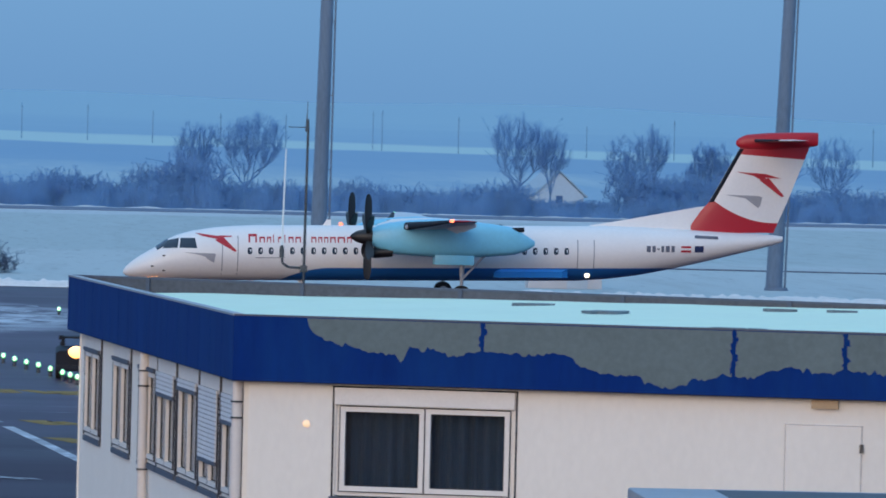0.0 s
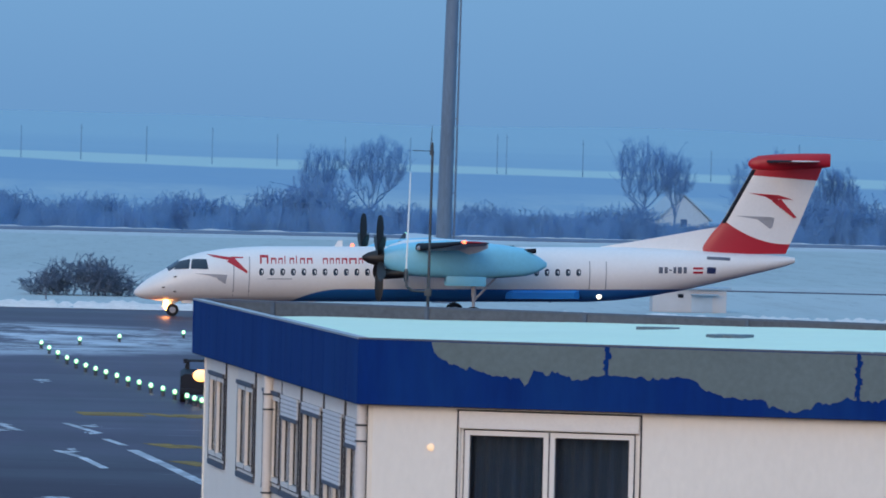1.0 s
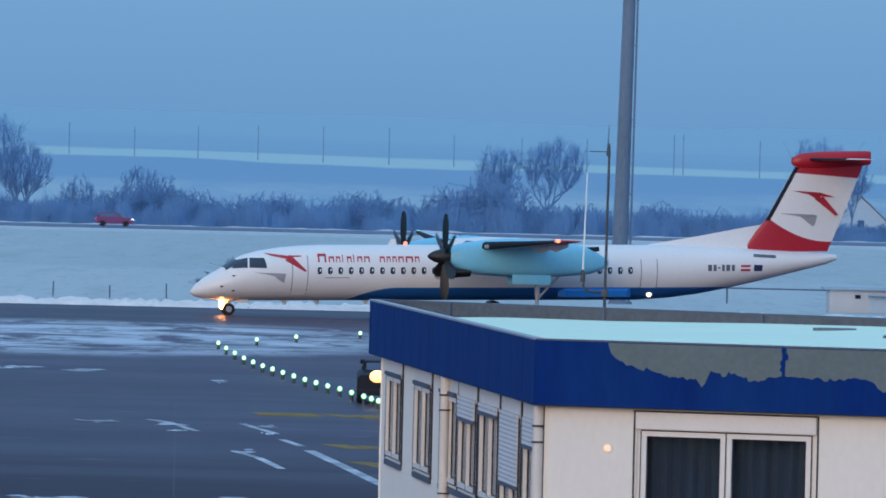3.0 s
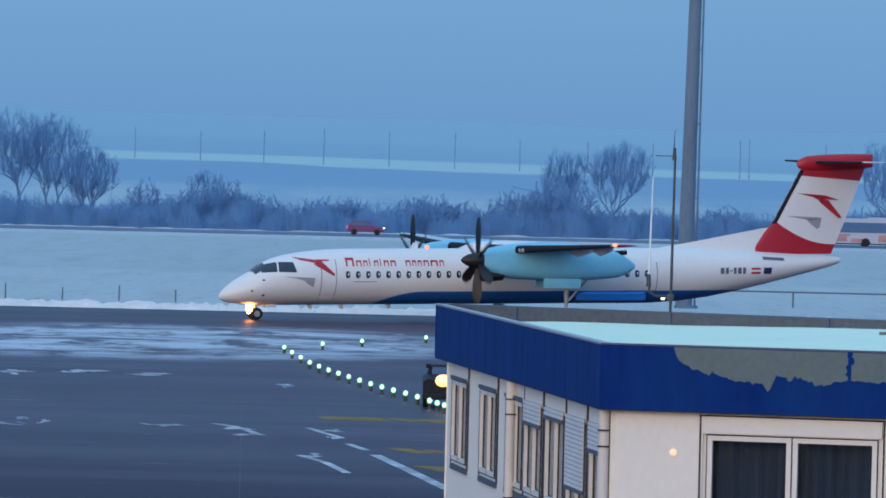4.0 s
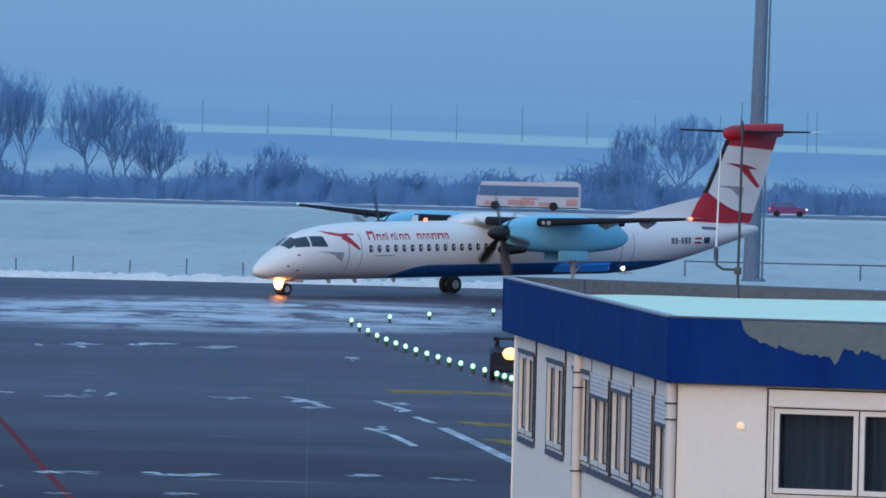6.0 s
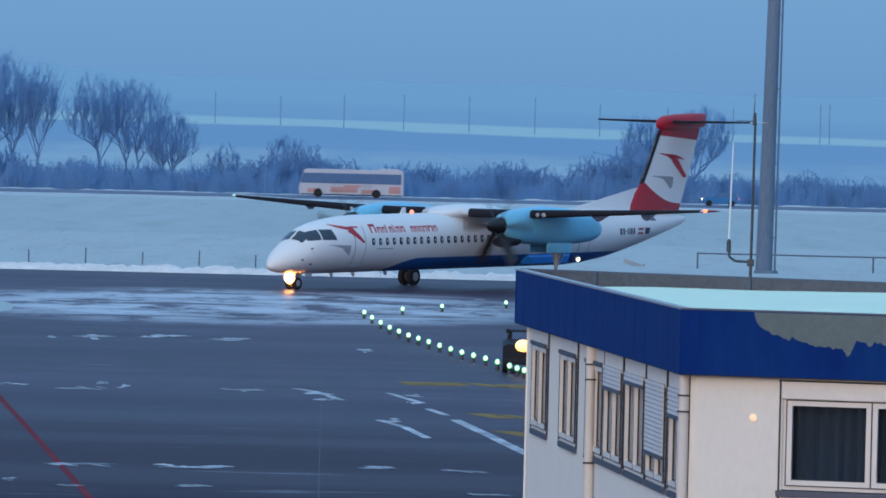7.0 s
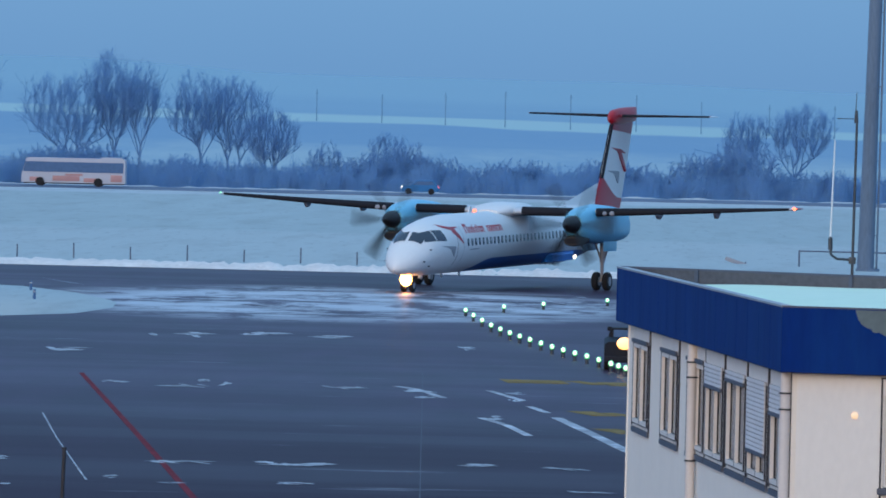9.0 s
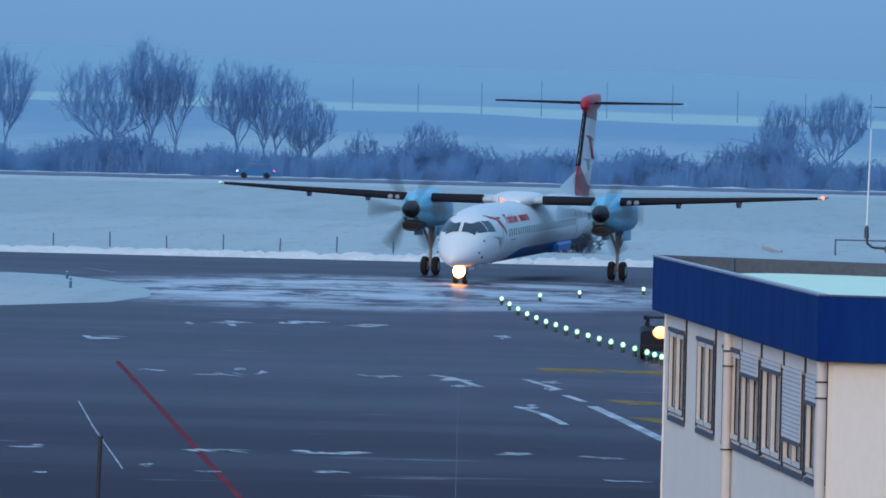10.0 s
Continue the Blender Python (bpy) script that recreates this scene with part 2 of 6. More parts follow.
_lim = math_node(AIR_WHITE, "SUBTRACT", 1.38, math_node(AIR_WHITE, "MULTIPLY", math_node(AIR_WHITE, "MULTIPLY", _fr, _fr), 0.10))
_blue = step(AIR_WHITE, math_node(AIR_WHITE, "SUBTRACT", _lim, _zl), 0.0, 0.02)
overlay(AIR_WHITE, _blue, (0.016, 0.135, 0.42))
AIR_PLAIN = material("aircraft_white_plain", (0.80, 0.78, 0.77), 0.34, vary=0.05, scale=0.5, fine=7)
AIR_CYAN = material("nacelle_light_blue", (0.20, 0.58, 0.78), 0.36, vary=0.08, scale=0.6, fine=6)
AIR_SKY = material("belly_light_blue", (0.02, 0.22, 0.62), 0.36, vary=0.05)
AIR_RED = material("livery_red", (0.44, 0.012, 0.025), 0.38, vary=0.08, scale=0.7, fine=7)
AIR_GREY = material("livery_grey", (0.34, 0.34, 0.37), 0.4, vary=0.08)
AIR_WING = material("wing_grey", (0.58, 0.60, 0.63), 0.4, vary=0.1, scale=0.6, fine=6)
AIR_NAVY = material("marking_navy", (0.02, 0.03, 0.10), 0.4, vary=0.05)
BOOT = material("deicing_boot", (0.014, 0.016, 0.024), 0.7, spec=0.2, vary=0.2)
REG = material("registration_grey", (0.11, 0.12, 0.16), 0.5, vary=0.05)
SEAM = material("panel_seam", (0.33, 0.33, 0.36), 0.6, vary=0.1)
GLASS = material("aircraft_glass", (0.03, 0.042, 0.065), 0.12, vary=0.1)
PROP = material("propeller_black", (0.012, 0.012, 0.014), 0.5, vary=0.2)
TYRE = material("tyre", (0.018, 0.018, 0.02), 0.9, vary=0.2)
FIN = material("fin_paint", (0.80, 0.78, 0.77), 0.34, vary=0.05, scale=0.5, fine=7)
_v, _x, _y, _z = object_xyz(FIN)
_st = math_node(FIN, "SUBTRACT", 16.0, _x)
_q = math_node(FIN, "SUBTRACT", 31.6, _st)
_lim = math_node(FIN, "MULTIPLY_ADD", math_node(FIN, "MULTIPLY", _q, _q), 0.12, 4.13)
_low = step(FIN, math_node(FIN, "SUBTRACT", _lim, _z), 0.0, 0.02)
_top = step(FIN, math_node(FIN, "ADD", _z, math_node(FIN, "MULTIPLY", math_node(FIN, "SUBTRACT", _st, 30.0), 0.06)), 7.44, 0.02)
overlay(FIN, math_node(FIN, "MAXIMUM", _low, _top), (0.44, 0.012, 0.025))
LAMP_WARM = material("landing_lamp", (0.9, 0.8, 0.6), 0.3, vary=0, emit=(1.0, 0.36, 0.08), power=28.0)
# glow for the warm spot on the wall, whose source is not known
WALL_GLOW = material("wall_glow_glass", (0.9, 0.8, 0.65), 0.4, vary=0, emit=(1.0, 0.50, 0.16), power=0.6)
LAMP_WHITE = material("small_white_lamp", (0.9, 0.9, 0.8), 0.3, vary=0, emit=(1.0, 0.88, 0.6), power=2.5)
LAMP_RED = material("red_lamp", (0.8, 0.1, 0.05), 0.3, vary=0, emit=(1.0, 0.16, 0.07), power=4.0)
LAMP_BEACON = material("beacon_lamp", (0.9, 0.3, 0.2), 0.3, vary=0, emit=(1.0, 0.22, 0.10), power=1.6)
LAMP_GREEN = material("green_lamp", (0.6, 0.9, 0.7), 0.3, vary=0, emit=(0.16, 0.95, 0.36), power=0.8)
LAMP_HEAD = material("headlamp", (0.9, 0.8, 0.6), 0.3, vary=0, emit=(1.0, 0.44, 0.09), power=2.6)
VEHICLE = material("vehicle_dark", (0.014, 0.017, 0.026), 0.6, spec=0.2, vary=0.2)
BUS_WHITE = material("bus_white", (0.46, 0.49, 0.56), 0.45, vary=0.08, scale=0.4)
BUS_ORANGE = material("bus_orange", (0.46, 0.25, 0.25), 0.45, vary=0.2, scale=0.5)
# vehicle glass; distance haze is put into its blue colour
HAZED_GLASS = material("hazed_glass", (0.09, 0.17, 0.31), 0.5, spec=0.12, vary=0.2)
CAR_RED = material("car_red", (0.20, 0.07, 0.17), 0.6, spec=0.15, vary=0.1)
CAR_BLUE = material("car_blue", (0.04, 0.19, 0.42), 0.6, spec=0.15, vary=0.1)
TAIL_RED = material("rear_lamp", (0.7, 0.1, 0.1), 0.4, vary=0, emit=(1.0, 0.2, 0.2), power=1.2)


# ---- mesh helpers ----
def finish(name, bm, mat, smooth=True):
    bmesh.ops.recalc_face_normals(bm, faces=bm.faces)
    me = bpy.data.meshes.new(name)
    bm.to_mesh(me)
    bm.free()
    for p in me.polygons:
        p.use_smooth = smooth
    me.materials.append(mat)
    if smooth:
        me.set_sharp_from_angle(angle=radians(38))
    return me


def part(name, bm, mat, parent, label="", smooth=True):
    ob = new(name, finish(name, bm, mat, smooth))
    ob.parent = parent
    return tagged(ob, label)


def thing(name, label, category, m=None, group="", kind=""):
    ob = new(name)
    ob.empty_display_size = 0.1
    if m is not None:
        ob.matrix_basis = m
    return tagged(ob, label, category, group, kind)


def solid(name, bm, mat, label="", category="", kind="", group="", smooth=True):
    return tagged(new(name, finish(name, bm, mat, smooth)), label, category, group, kind)


def box(bm, x0, x1, y0, y1, z0, z1, bevel=0.0):
    v = [bm.verts.new((x, y, z)) for z in (z0, z1) for y in (y0, y1) for x in (x0, x1)]
    fs = [bm.faces.new([v[i] for i in q]) for q in ((0, 2, 3, 1), (4, 5, 7, 6), (0, 1, 5, 4), (2, 6, 7, 3), (0, 4, 6, 2), (1, 3, 7, 5))]
    if bevel:
        es = list({e for f in fs for e in f.edges})
        bmesh.ops.bevel(bm, geom=es, offset=bevel, segments=2, affect="EDGES", profile=0.6)
    return bm


def boxed(*a, **k):
    return box(bmesh.new(), *a, **k)


def tube(bm, p, q, r0, r1, sides=8, caps=True):
    p, q = Vector(p), Vector(q)
    d = (q - p).normalized()
    u = d.orthogonal().normalized()
    w = d.cross(u)
    rings = []
    for c, r in ((p, r0), (q, r1)):
        rings.append([bm.verts.new(c + (u * math.cos(a) + w * math.sin(a)) * r) for a in [2 * math.pi * i / sides for i in range(sides)]])
    for i in range(sides):
        j = (i + 1) % sides
        bm.faces.new((rings[0][i], rings[0][j], rings[1][j], rings[1][i]))
    if caps:
        bm.faces.new(rings[0][::-1])
        bm.faces.new(rings[1])
    return bm


def loft(bm, rings, caps=True):
    rows = [[bm.verts.new(p) for p in r] for r in rings]
    n = len(rows[0])
    for a, b in zip(rows, rows[1:]):
        for i in range(n):
            j = (i + 1) % n
            bm.faces.new((a[i], a[j], b[j], b[i]))
    if caps:
        bm.faces.new(rows[0][::-1])
        bm.faces.new(rows[-1])
    return bm


def prism(bm, outline, z0, z1):
    """A solid over a flat outline of (x, y)."""
    low = [bm.verts.new((x, y, z0)) for x, y in outline]
    top = [bm.verts.new((x, y, z1)) for x, y in outline]
    bm.faces.new(low[::-1])
    bm.faces.new(top)
    n = len(low)
    for i in range(n):
        j = (i + 1) % n
        bm.faces.new((low[i], low[j], top[j], top[i]))
    return bm


def ball(bm, c, r, squash=(1, 1, 1), seg=12):
    bmesh.ops.create_uvsphere(bm, u_segments=seg, v_segments=seg // 2 + 2, radius=r, matrix=Matrix.Translation(c) @ Matrix.Diagonal((*squash, 1)))
    return bm


# ---- ground ----
RISE = [(730, 0.10), (900, 1.6), (1000, 3.2), (1200, 4.4), (1300, 5.8), (1450, 7.1), (2000, 9.0), (3000, 15.5), (4000, 26.0), (4900, 34.0)]


def terrain(x, y):
    """Height of the ground: flat airfield, then fields that rise to a far ridge."""
    z = -0.04
    if y > 353:
        z = 0.10 + 0.05 * noise.noise((x * 0.5, y * 0.3, 0)) - 0.04 * (y < 355)
    for (y0, z0), (y1, z1) in zip(RISE, RISE[1:]):
        if y0 < y <= y1:
            z = z0 + (z1 - z0) * (y - y0) / (y1 - y0)
    if y > 900:
        z -= 0.0115 * (x + 0.0238 * y) * min(1.0, (y - 900) / 300)
    if y > 1500:
        z += (y - 1500) / 3400 * 9.0 * noise.noise((x * 0.004, y * 0.0012, 3))
    return z


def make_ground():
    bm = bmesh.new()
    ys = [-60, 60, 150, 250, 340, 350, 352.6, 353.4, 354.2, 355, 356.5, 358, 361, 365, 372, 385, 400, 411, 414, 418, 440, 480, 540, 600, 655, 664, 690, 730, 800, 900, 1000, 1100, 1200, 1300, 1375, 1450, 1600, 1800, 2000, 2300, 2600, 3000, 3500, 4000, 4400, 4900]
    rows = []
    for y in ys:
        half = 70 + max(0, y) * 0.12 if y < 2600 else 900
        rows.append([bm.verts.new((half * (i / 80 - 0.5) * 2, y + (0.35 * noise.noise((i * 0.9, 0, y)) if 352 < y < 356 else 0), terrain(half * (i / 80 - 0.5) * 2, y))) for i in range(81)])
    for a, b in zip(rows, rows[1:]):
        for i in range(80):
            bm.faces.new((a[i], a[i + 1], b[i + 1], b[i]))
    solid("ground", bm, SNOW, "snow-covered airfield grass under dusk light, far fields coloured with haze", "ground", "structure")


def make_apron():
    bm = bmesh.new()
    box(bm, -120, 120, -60, 352.8, -0.3, 0.0)
    solid("apron", bm, ASPHALT, "wet dark asphalt apron with blown snow", "pavement", "structure")
    bm = bmesh.new()
    n = 520
    edge = []
    for i in range(n + 1):
        x = -60 + 130 * i / n
        edge.append((x, 352.5 + 0.25 * noise.noise((x * 0.8, 1, 1)), 357.5 + 1.0 * noise.noise((x * 0.3, 5, 1)), 0.24 + 0.14 * noise.noise((x * 0.7, 9, 2)) + 0.20 * noise.noise((x * 2.9, 4, 2)) + 0.16 * noise.noise((x * 8.0, 4, 7))))
    rows = [[bm.verts.new(p) for p in ((x, a, -0.02), (x, a + 0.8, h * 0.8), (x, (a + b) / 2, h + 0.05), (x, b, 0.05))] for x, a, b, h in edge]
    for r, q in zip(rows, rows[1:]):
        for i in range(3):
            bm.faces.new((r[i], q[i], q[i + 1], r[i + 1]))
    solid("snow_bank", bm, BANK_SNOW, "low ploughed snow bank along the taxiway edge", "snow bank", "structure")
    bm = bmesh.new()
    out = [(-60, 311), (-26.2, 309.6), (-23.5, 307.2), (-20.4, 298), (-18.4, 288), (-18.1, 281), (-19.0, 272), (-22.4, 265), (-32, 261), (-60, 258)]
    top = [bm.verts.new((x, y, 0.10)) for x, y in out]
    low = [bm.verts.new((x + 0.25 * (x > -50), y, 0.0)) for x, y in out]
    bm.faces.new(top)
    for i in range(len(out) - 1):
        bm.faces.new((low[i], low[i + 1], top[i + 1], top[i]))
    solid("snow_island", bm, SNOW, "snow-covered grass island between taxiways", "snow island", "structure")
    bm = bmesh.new()
    box(bm, -200, 200, 668, 690, 0.02, 0.16)
    solid("road", bm, ROAD, "dark cleared country road behind the airfield", "road", "structure")
    bm = bmesh.new()
    rows = []
    for i in range(321):
        x = -110 + 230 * i / 320
        h = 0.24 + 0.16 * noise.noise((x * 0.35, 2, 5)) + 0.10 * noise.noise((x * 1.7, 6, 5))
        rows.append([bm.verts.new(p) for p in ((x, 690.1, 0.05), (x, 690.7, h), (x, 691.8, h * 0.8), (x, 693, 0.05))])
    for p, q in zip(rows, rows[1:]):
        for i in range(3):
            bm.faces.new((p[i], q[i], q[i + 1], p[i + 1]))
    solid("road_bank", bm, SNOW, "low bank of ploughed snow beyond the road", "snow bank", "structure")


def stroke(name, pts, width, mat, label, z=0.006):
    """A painted line along pts on the asphalt."""
    bm = bmesh.new()
    rows = []
    for i, (x, y) in enumerate(pts):
        a, b = Vector(pts[max(0, i - 1)]), Vector(pts[min(len(pts) - 1, i + 1)])
        d = (b - a).normalized()
        w = Vector((-d.y, d.x)) * width / 2
        rows.append([bm.verts.new((x + s * w.x, y + s * w.y, h)) for s, h in ((-1, 0.001), (-1, z), (1, z), (1, 0.001))])
    for a, b in zip(rows, rows[1:]):
        for i in range(3):
            bm.faces.new((a[i], a[i + 1], b[i + 1], b[i]))
    solid(name, bm, mat, label, "road marking", "structure", smooth=False)


def sliver(bm, x, y, w, d, shear, seed, z):
    """One thin wisp of packed snow: long, pointed and frayed, laid askew."""
    n = 14
    top = []
    for k in range(2 * n):
        u = -1 + 2 * (k if k < n else 2 * n - 1 - k) / (n - 1)
        side = 1 if k < n else -1
        h = d * (1 - abs(u) ** 1.6) * (0.55 + 0.9 * abs(noise.noise((u * 3.1 + seed * 2.3, seed, side * 4.0)))) + 0.01
        top.append(bm.verts.new((x + w * u, y + shear * w * u + side * h, z)))
    bm.faces.new(top)


def snow_patch(name, x, y, w, d, seed, label):
    """A broken streak of several wisps."""
    rng = random.Random(seed * 7 + 3)
    bm = bmesh.new()
    for k in range(6):
        f = rng.uniform(0.25, 0.65)
        px = x + rng.uniform(-1, 1) * w * (1.05 - f)
        sh = 0.0 if rng.random() < 0.55 else rng.uniform(-3.5, -1.0) * (y / 205) ** 2
        sliver(bm, px, y + rng.uniform(-1, 1) * d * 0.7, w * f * (0.6 if sh else 1.0), d * rng.uniform(0.22, 0.5), sh, seed * 5.1 + k, 0.010 + 0.0006 * k)
    solid(name, bm, LINE_WHITE, label, "snow", "structure", smooth=False)


DIAGONALS = [[(-4.79, 207.45), (-4.17, 205.7), (-3.24, 199.68)], [(-2.05, 187.28), (-1.34, 183.24), (-0.73, 177.43)], [(-2.03, 205.79), (-1.0, 199.08)], [(-0.82, 195.32), (-0.26, 191.19)]]

STREAKS = ((-14.7, -12.0, 250, 0.9), (-11.6, -9.6, 252, 0.9), (-9.1, -7.4, 251, 0.6), (-17.3, -15.4, 232, 0.8), (-13.4, -12.5, 206, 0.6), (-11.8, -9.6, 204, 0.5),
           (-10.7, -10.2, 208, 0.7), (-9.9, -9.5, 206, 0.8), (-7.1, -5.5, 205, 0.6), (-4.8, -3.3, 204, 0.9), (-4.2, -3.3, 200, 0.5), (-13.4, -12.0, 160, 0.8),
           (-9.6, -7.6, 160, 0.7), (-6.9, -5.0, 160, 1.0), (-2.3, -1.0, 162, 0.7), (-0.6, 0.9, 161, 0.4), (-6.1, -5.1, 152, 0.4), (-12.0, -11.5, 149, 0.4),
           (-9.9, -9.5, 153, 0.7), (0.1, 1.4, 151, 0.45), (-1.7, -0.9, 204, 0.5), (-1.5, -1.0, 199, 0.6), (-2.0, -1.4, 187, 1.1), (-3.6, -2.6, 242, 0.7),
           (-8.6, -7.8, 151, 0.4))


def make_markings():
    stroke("red_line", [(-14.36, 211.9), (-10.65, 176.3), (-7.06, 141.4), (-4.0, 112)], 0.15, LINE_RED, "red painted safety line on the apron")
    stroke("white_stripe", [(-0.05, 188.5), (0.8, 180), (1.57, 171.7), (3, 158)], 0.30, LINE_WHITE, "white painted stripe crusted with snow")
    stroke("white_line", [(-13.46, 184), (-12.1, 170.3), (-10.1, 151.4)], 0.035, LINE_WHITE, "thin worn white line on the apron")
    # pale line painted for the light streak below the landing lamp
    stroke("lamp_streak", [(-2.77, 143), (-3.5, 181), (-4.24, 219)], 0.014, LAMP_STREAK, "thin pale line painted for a streak of lamp light on the apron")
    for pts in DIAGONALS:
        stroke("snow_crust", pts, 0.22, LINE_WHITE, "thin crust of snow along a crack")
    # packed snow left along the slab joints
    for i, (a, b, y, w) in enumerate(STREAKS):
        snow_patch("snow_streak", (a + b) / 2, y, (b - a) / 2, w * 1.3 * (y / 160) ** 2, i, "packed snow streak along a slab joint")
    rng = random.Random(14)
    bm = bmesh.new()
    for i in range(45):
        x = rng.uniform(-24, 6)
        y = rng.triangular(264, 325, 297 - 0.3 * x)
        sliver(bm, x, y, rng.uniform(0.25, 1.5), rng.uniform(0.25, 1.1), rng.choice((0.0, 0.0, -2.0, -4.0, 2.0)), 100 + i, 0.008 + 0.0001 * i)
    solid("blown_snow", bm, LINE_WHITE, "thin frayed wisps of blown snow on asphalt", "snow", "stuff", smooth=False)
    for a, b, y in ((-1.7, 0.2, 213.5), (0.5, 1.1, 213.5), (1.3, 2.4, 213), (0.55, 1.3, 191.5), (1.5, 2.0, 191), (1.2, 1.9, 181)):
        stroke("yellow_mark", [(a, y), (b, y + 0.2)], 2.8, LINE_YELLOW, "worn yellow painted marking")


# ---- prefabricated office building with a blue roof band ----
A, B, C, E = Vector((2.60, 83.0)), Vector((14.0, 79.75)), Vector((14.0, 93.6)), Vector((0.80, 102.5))
ROOF_Z, EAVE_Z = 5.91, 5.12


def lerp(p, q, k):
    return p + (q - p) * k


def on_wall(bm, p, q, u0, u1, z0, z1, out0, out1):
    """A box on the wall from p to q: u in metres along it, out0..out1 in metres out of it."""
    d = (q - p).normalized()
    nrm = Vector((d.y, -d.x))
    vs = []
    for z in (z0, z1):
        for o in (out0, out1):
            for u in (u0, u1):
                c = p + d * u + nrm * o
                vs.append(bm.verts.new((c.x, c.y, z)))
    for f in ((0, 2, 3, 1), (4, 5, 7, 6), (0, 1, 5, 4), (2, 6, 7, 3), (0, 4, 6, 2), (1, 3, 7, 5)):
        bm.faces.new([vs[i] for i in f])
    return bm


# ---- aircraft: twin turboprop, T-tail; stations s run aft from the nose, in metres ----
PITCH = 0.02
HULL = [(0.0, 1.10, 1.22, 0.04), (0.12, 0.99, 1.40, 0.22), (0.35, 0.90, 1.62, 0.42), (0.7, 0.84, 1.88, 0.65), (1.1, 0.81, 2.12, 0.83), (1.5, 0.79, 2.34, 0.96),
        (2.0, 0.77, 2.68, 1.08), (2.5, 0.76, 2.93, 1.17), (3.2, 0.75, 3.13, 1.26), (4.2, 0.75, 3.29, 1.32), (5.2, 0.75, 3.38, 1.34), (6.2, 0.75, 3.42, 1.345),
        (10.0, 0.75, 3.42, 1.345), (14.0, 0.75, 3.42, 1.345), (18.0, 0.75, 3.42, 1.345), (22.0, 0.75, 3.42, 1.345), (23.5, 0.84, 3.42, 1.32), (25.0, 1.02, 3.38, 1.24),
        (26.5, 1.30, 3.31, 1.11), (28.0, 1.62, 3.21, 0.93), (29.5, 1.97, 3.13, 0.72), (30.8, 2.28, 3.05, 0.50), (31.6, 2.48, 3.0, 0.33), (32.1, 2.66, 2.93, 0.13)]


def fly(s, y, z):
    return Vector((16.0 - s, y, z + PITCH * (s - 4.0)))


def hull_at(s):
    for a, b in zip(HULL, HULL[1:]):
        if a[0] <= s <= b[0]:
            k = (s - a[0]) / (b[0] - a[0])
            return [a[i] + (b[i] - a[i]) * k for i in (1, 2, 3)]
    return list(HULL[-1][1:])


def skin(s, z, side, off=0.0):
    """A point on the hull at station s and height z on one side, off metres out of it."""
    lo, hi, hw = hull_at(s)
    c, r = (lo + hi) / 2, (hi - lo) / 2
    k = max(-0.999, min(0.999, (z - c) / r))
    y = hw * math.sqrt(1 - k * k)
    nrm = Vector((0, y / hw ** 2, (z - c) / r ** 2)).normalized()
    return fly(s, side * (y + off * nrm.y), z + off * nrm.z)


def patch(bm, corners, side, off=0.006, nu=4, nv=4):
    """A sheet with thickness that follows the hull between four corners (s, z): bottom-front, bottom-aft, top-aft, top-front."""
    (a, b, c, d) = [Vector(p) for p in corners]
    for o in (off,):
        grid = []
        for i in range(nu + 1):
            u = i / nu
            col = []
            for j in range(nv + 1):
                v = j / nv
                p = (a * (1 - u) + b * u) * (1 - v) + (d * (1 - u) + c * u) * v
                col.append((bm.verts.new(skin(p.x, p.y, side, o)), bm.verts.new(skin(p.x, p.y, side, -0.02))))
            grid.append(col)
        for i in range(nu):
            for j in range(nv):
                bm.faces.new((grid[i][j][0], grid[i + 1][j][0], grid[i + 1][j + 1][0], grid[i][j + 1][0]))
        for i in range(nu):
            for j in (0, nv):
                bm.faces.new((grid[i][j][0], grid[i + 1][j][0], grid[i + 1][j][1], grid[i][j][1]))
        for j in range(nv):
            for i in (0, nu):
                bm.faces.new((grid[i][j][0], grid[i][j + 1][0], grid[i][j + 1][1], grid[i][j][1]))
    return bm


def oval(bm, s, z, side, rs, rz, off=0.006, n=14):
    rim = [bm.verts.new(skin(s + rs * math.copysign(abs(math.cos(t)) ** 0.7, math.cos(t)), z + rz * math.copysign(abs(math.sin(t)) ** 0.7, math.sin(t)), side, off)) for t in [2 * math.pi * i / n for i in range(n)]]
    low = [bm.verts.new(v.co - Vector((0, side * 0.03, 0))) for v in rim]
    bm.faces.new(rim)
    for i in range(n):
        bm.faces.new((rim[i], rim[(i + 1) % n], low[(i + 1) % n], low[i]))
    return bm


def foil(chord, thick, n=12):
    """Outline of an airfoil, from its leading edge: (aft, up)."""
    up, dn = [], []
    for i in range(n + 1):
        k = (1 - math.cos(math.pi * i / n)) / 2
        h = thick * 2.6 * (math.sqrt(k) * (1 - k) * 0.9 + 0.04 * (1 - k))
        up.append((k * chord, h * 0.62))
        dn.append((k * chord, -h * 0.38))
    return up + dn[-2:0:-1]


def surface(bm, sections, upright=False):
    """Wing or fin through sections (leading edge s, y, z, chord, thickness)."""
    rings = []
    for s, y, z, chord, th in sections:
        ring = []
        for a, h in foil(chord, th):
            ring.append(fly(s + a, y + (h if upright else 0), z + (0 if upright else h)))
        rings.append(ring)
    return loft(bm, rings)


def ring_at(s, zb, zt, hw, y, n=24, power=0.85):
    c, r = (zb + zt) / 2, (zt - zb) / 2
    out = []
    for i in range(n):
        t = 2 * math.pi * i / n
        cx, sx = math.cos(t), math.sin(t)
        out.append(fly(s, y + hw * math.copysign(abs(cx) ** power, cx), c + r * math.copysign(abs(sx) ** power, sx)))
    return out


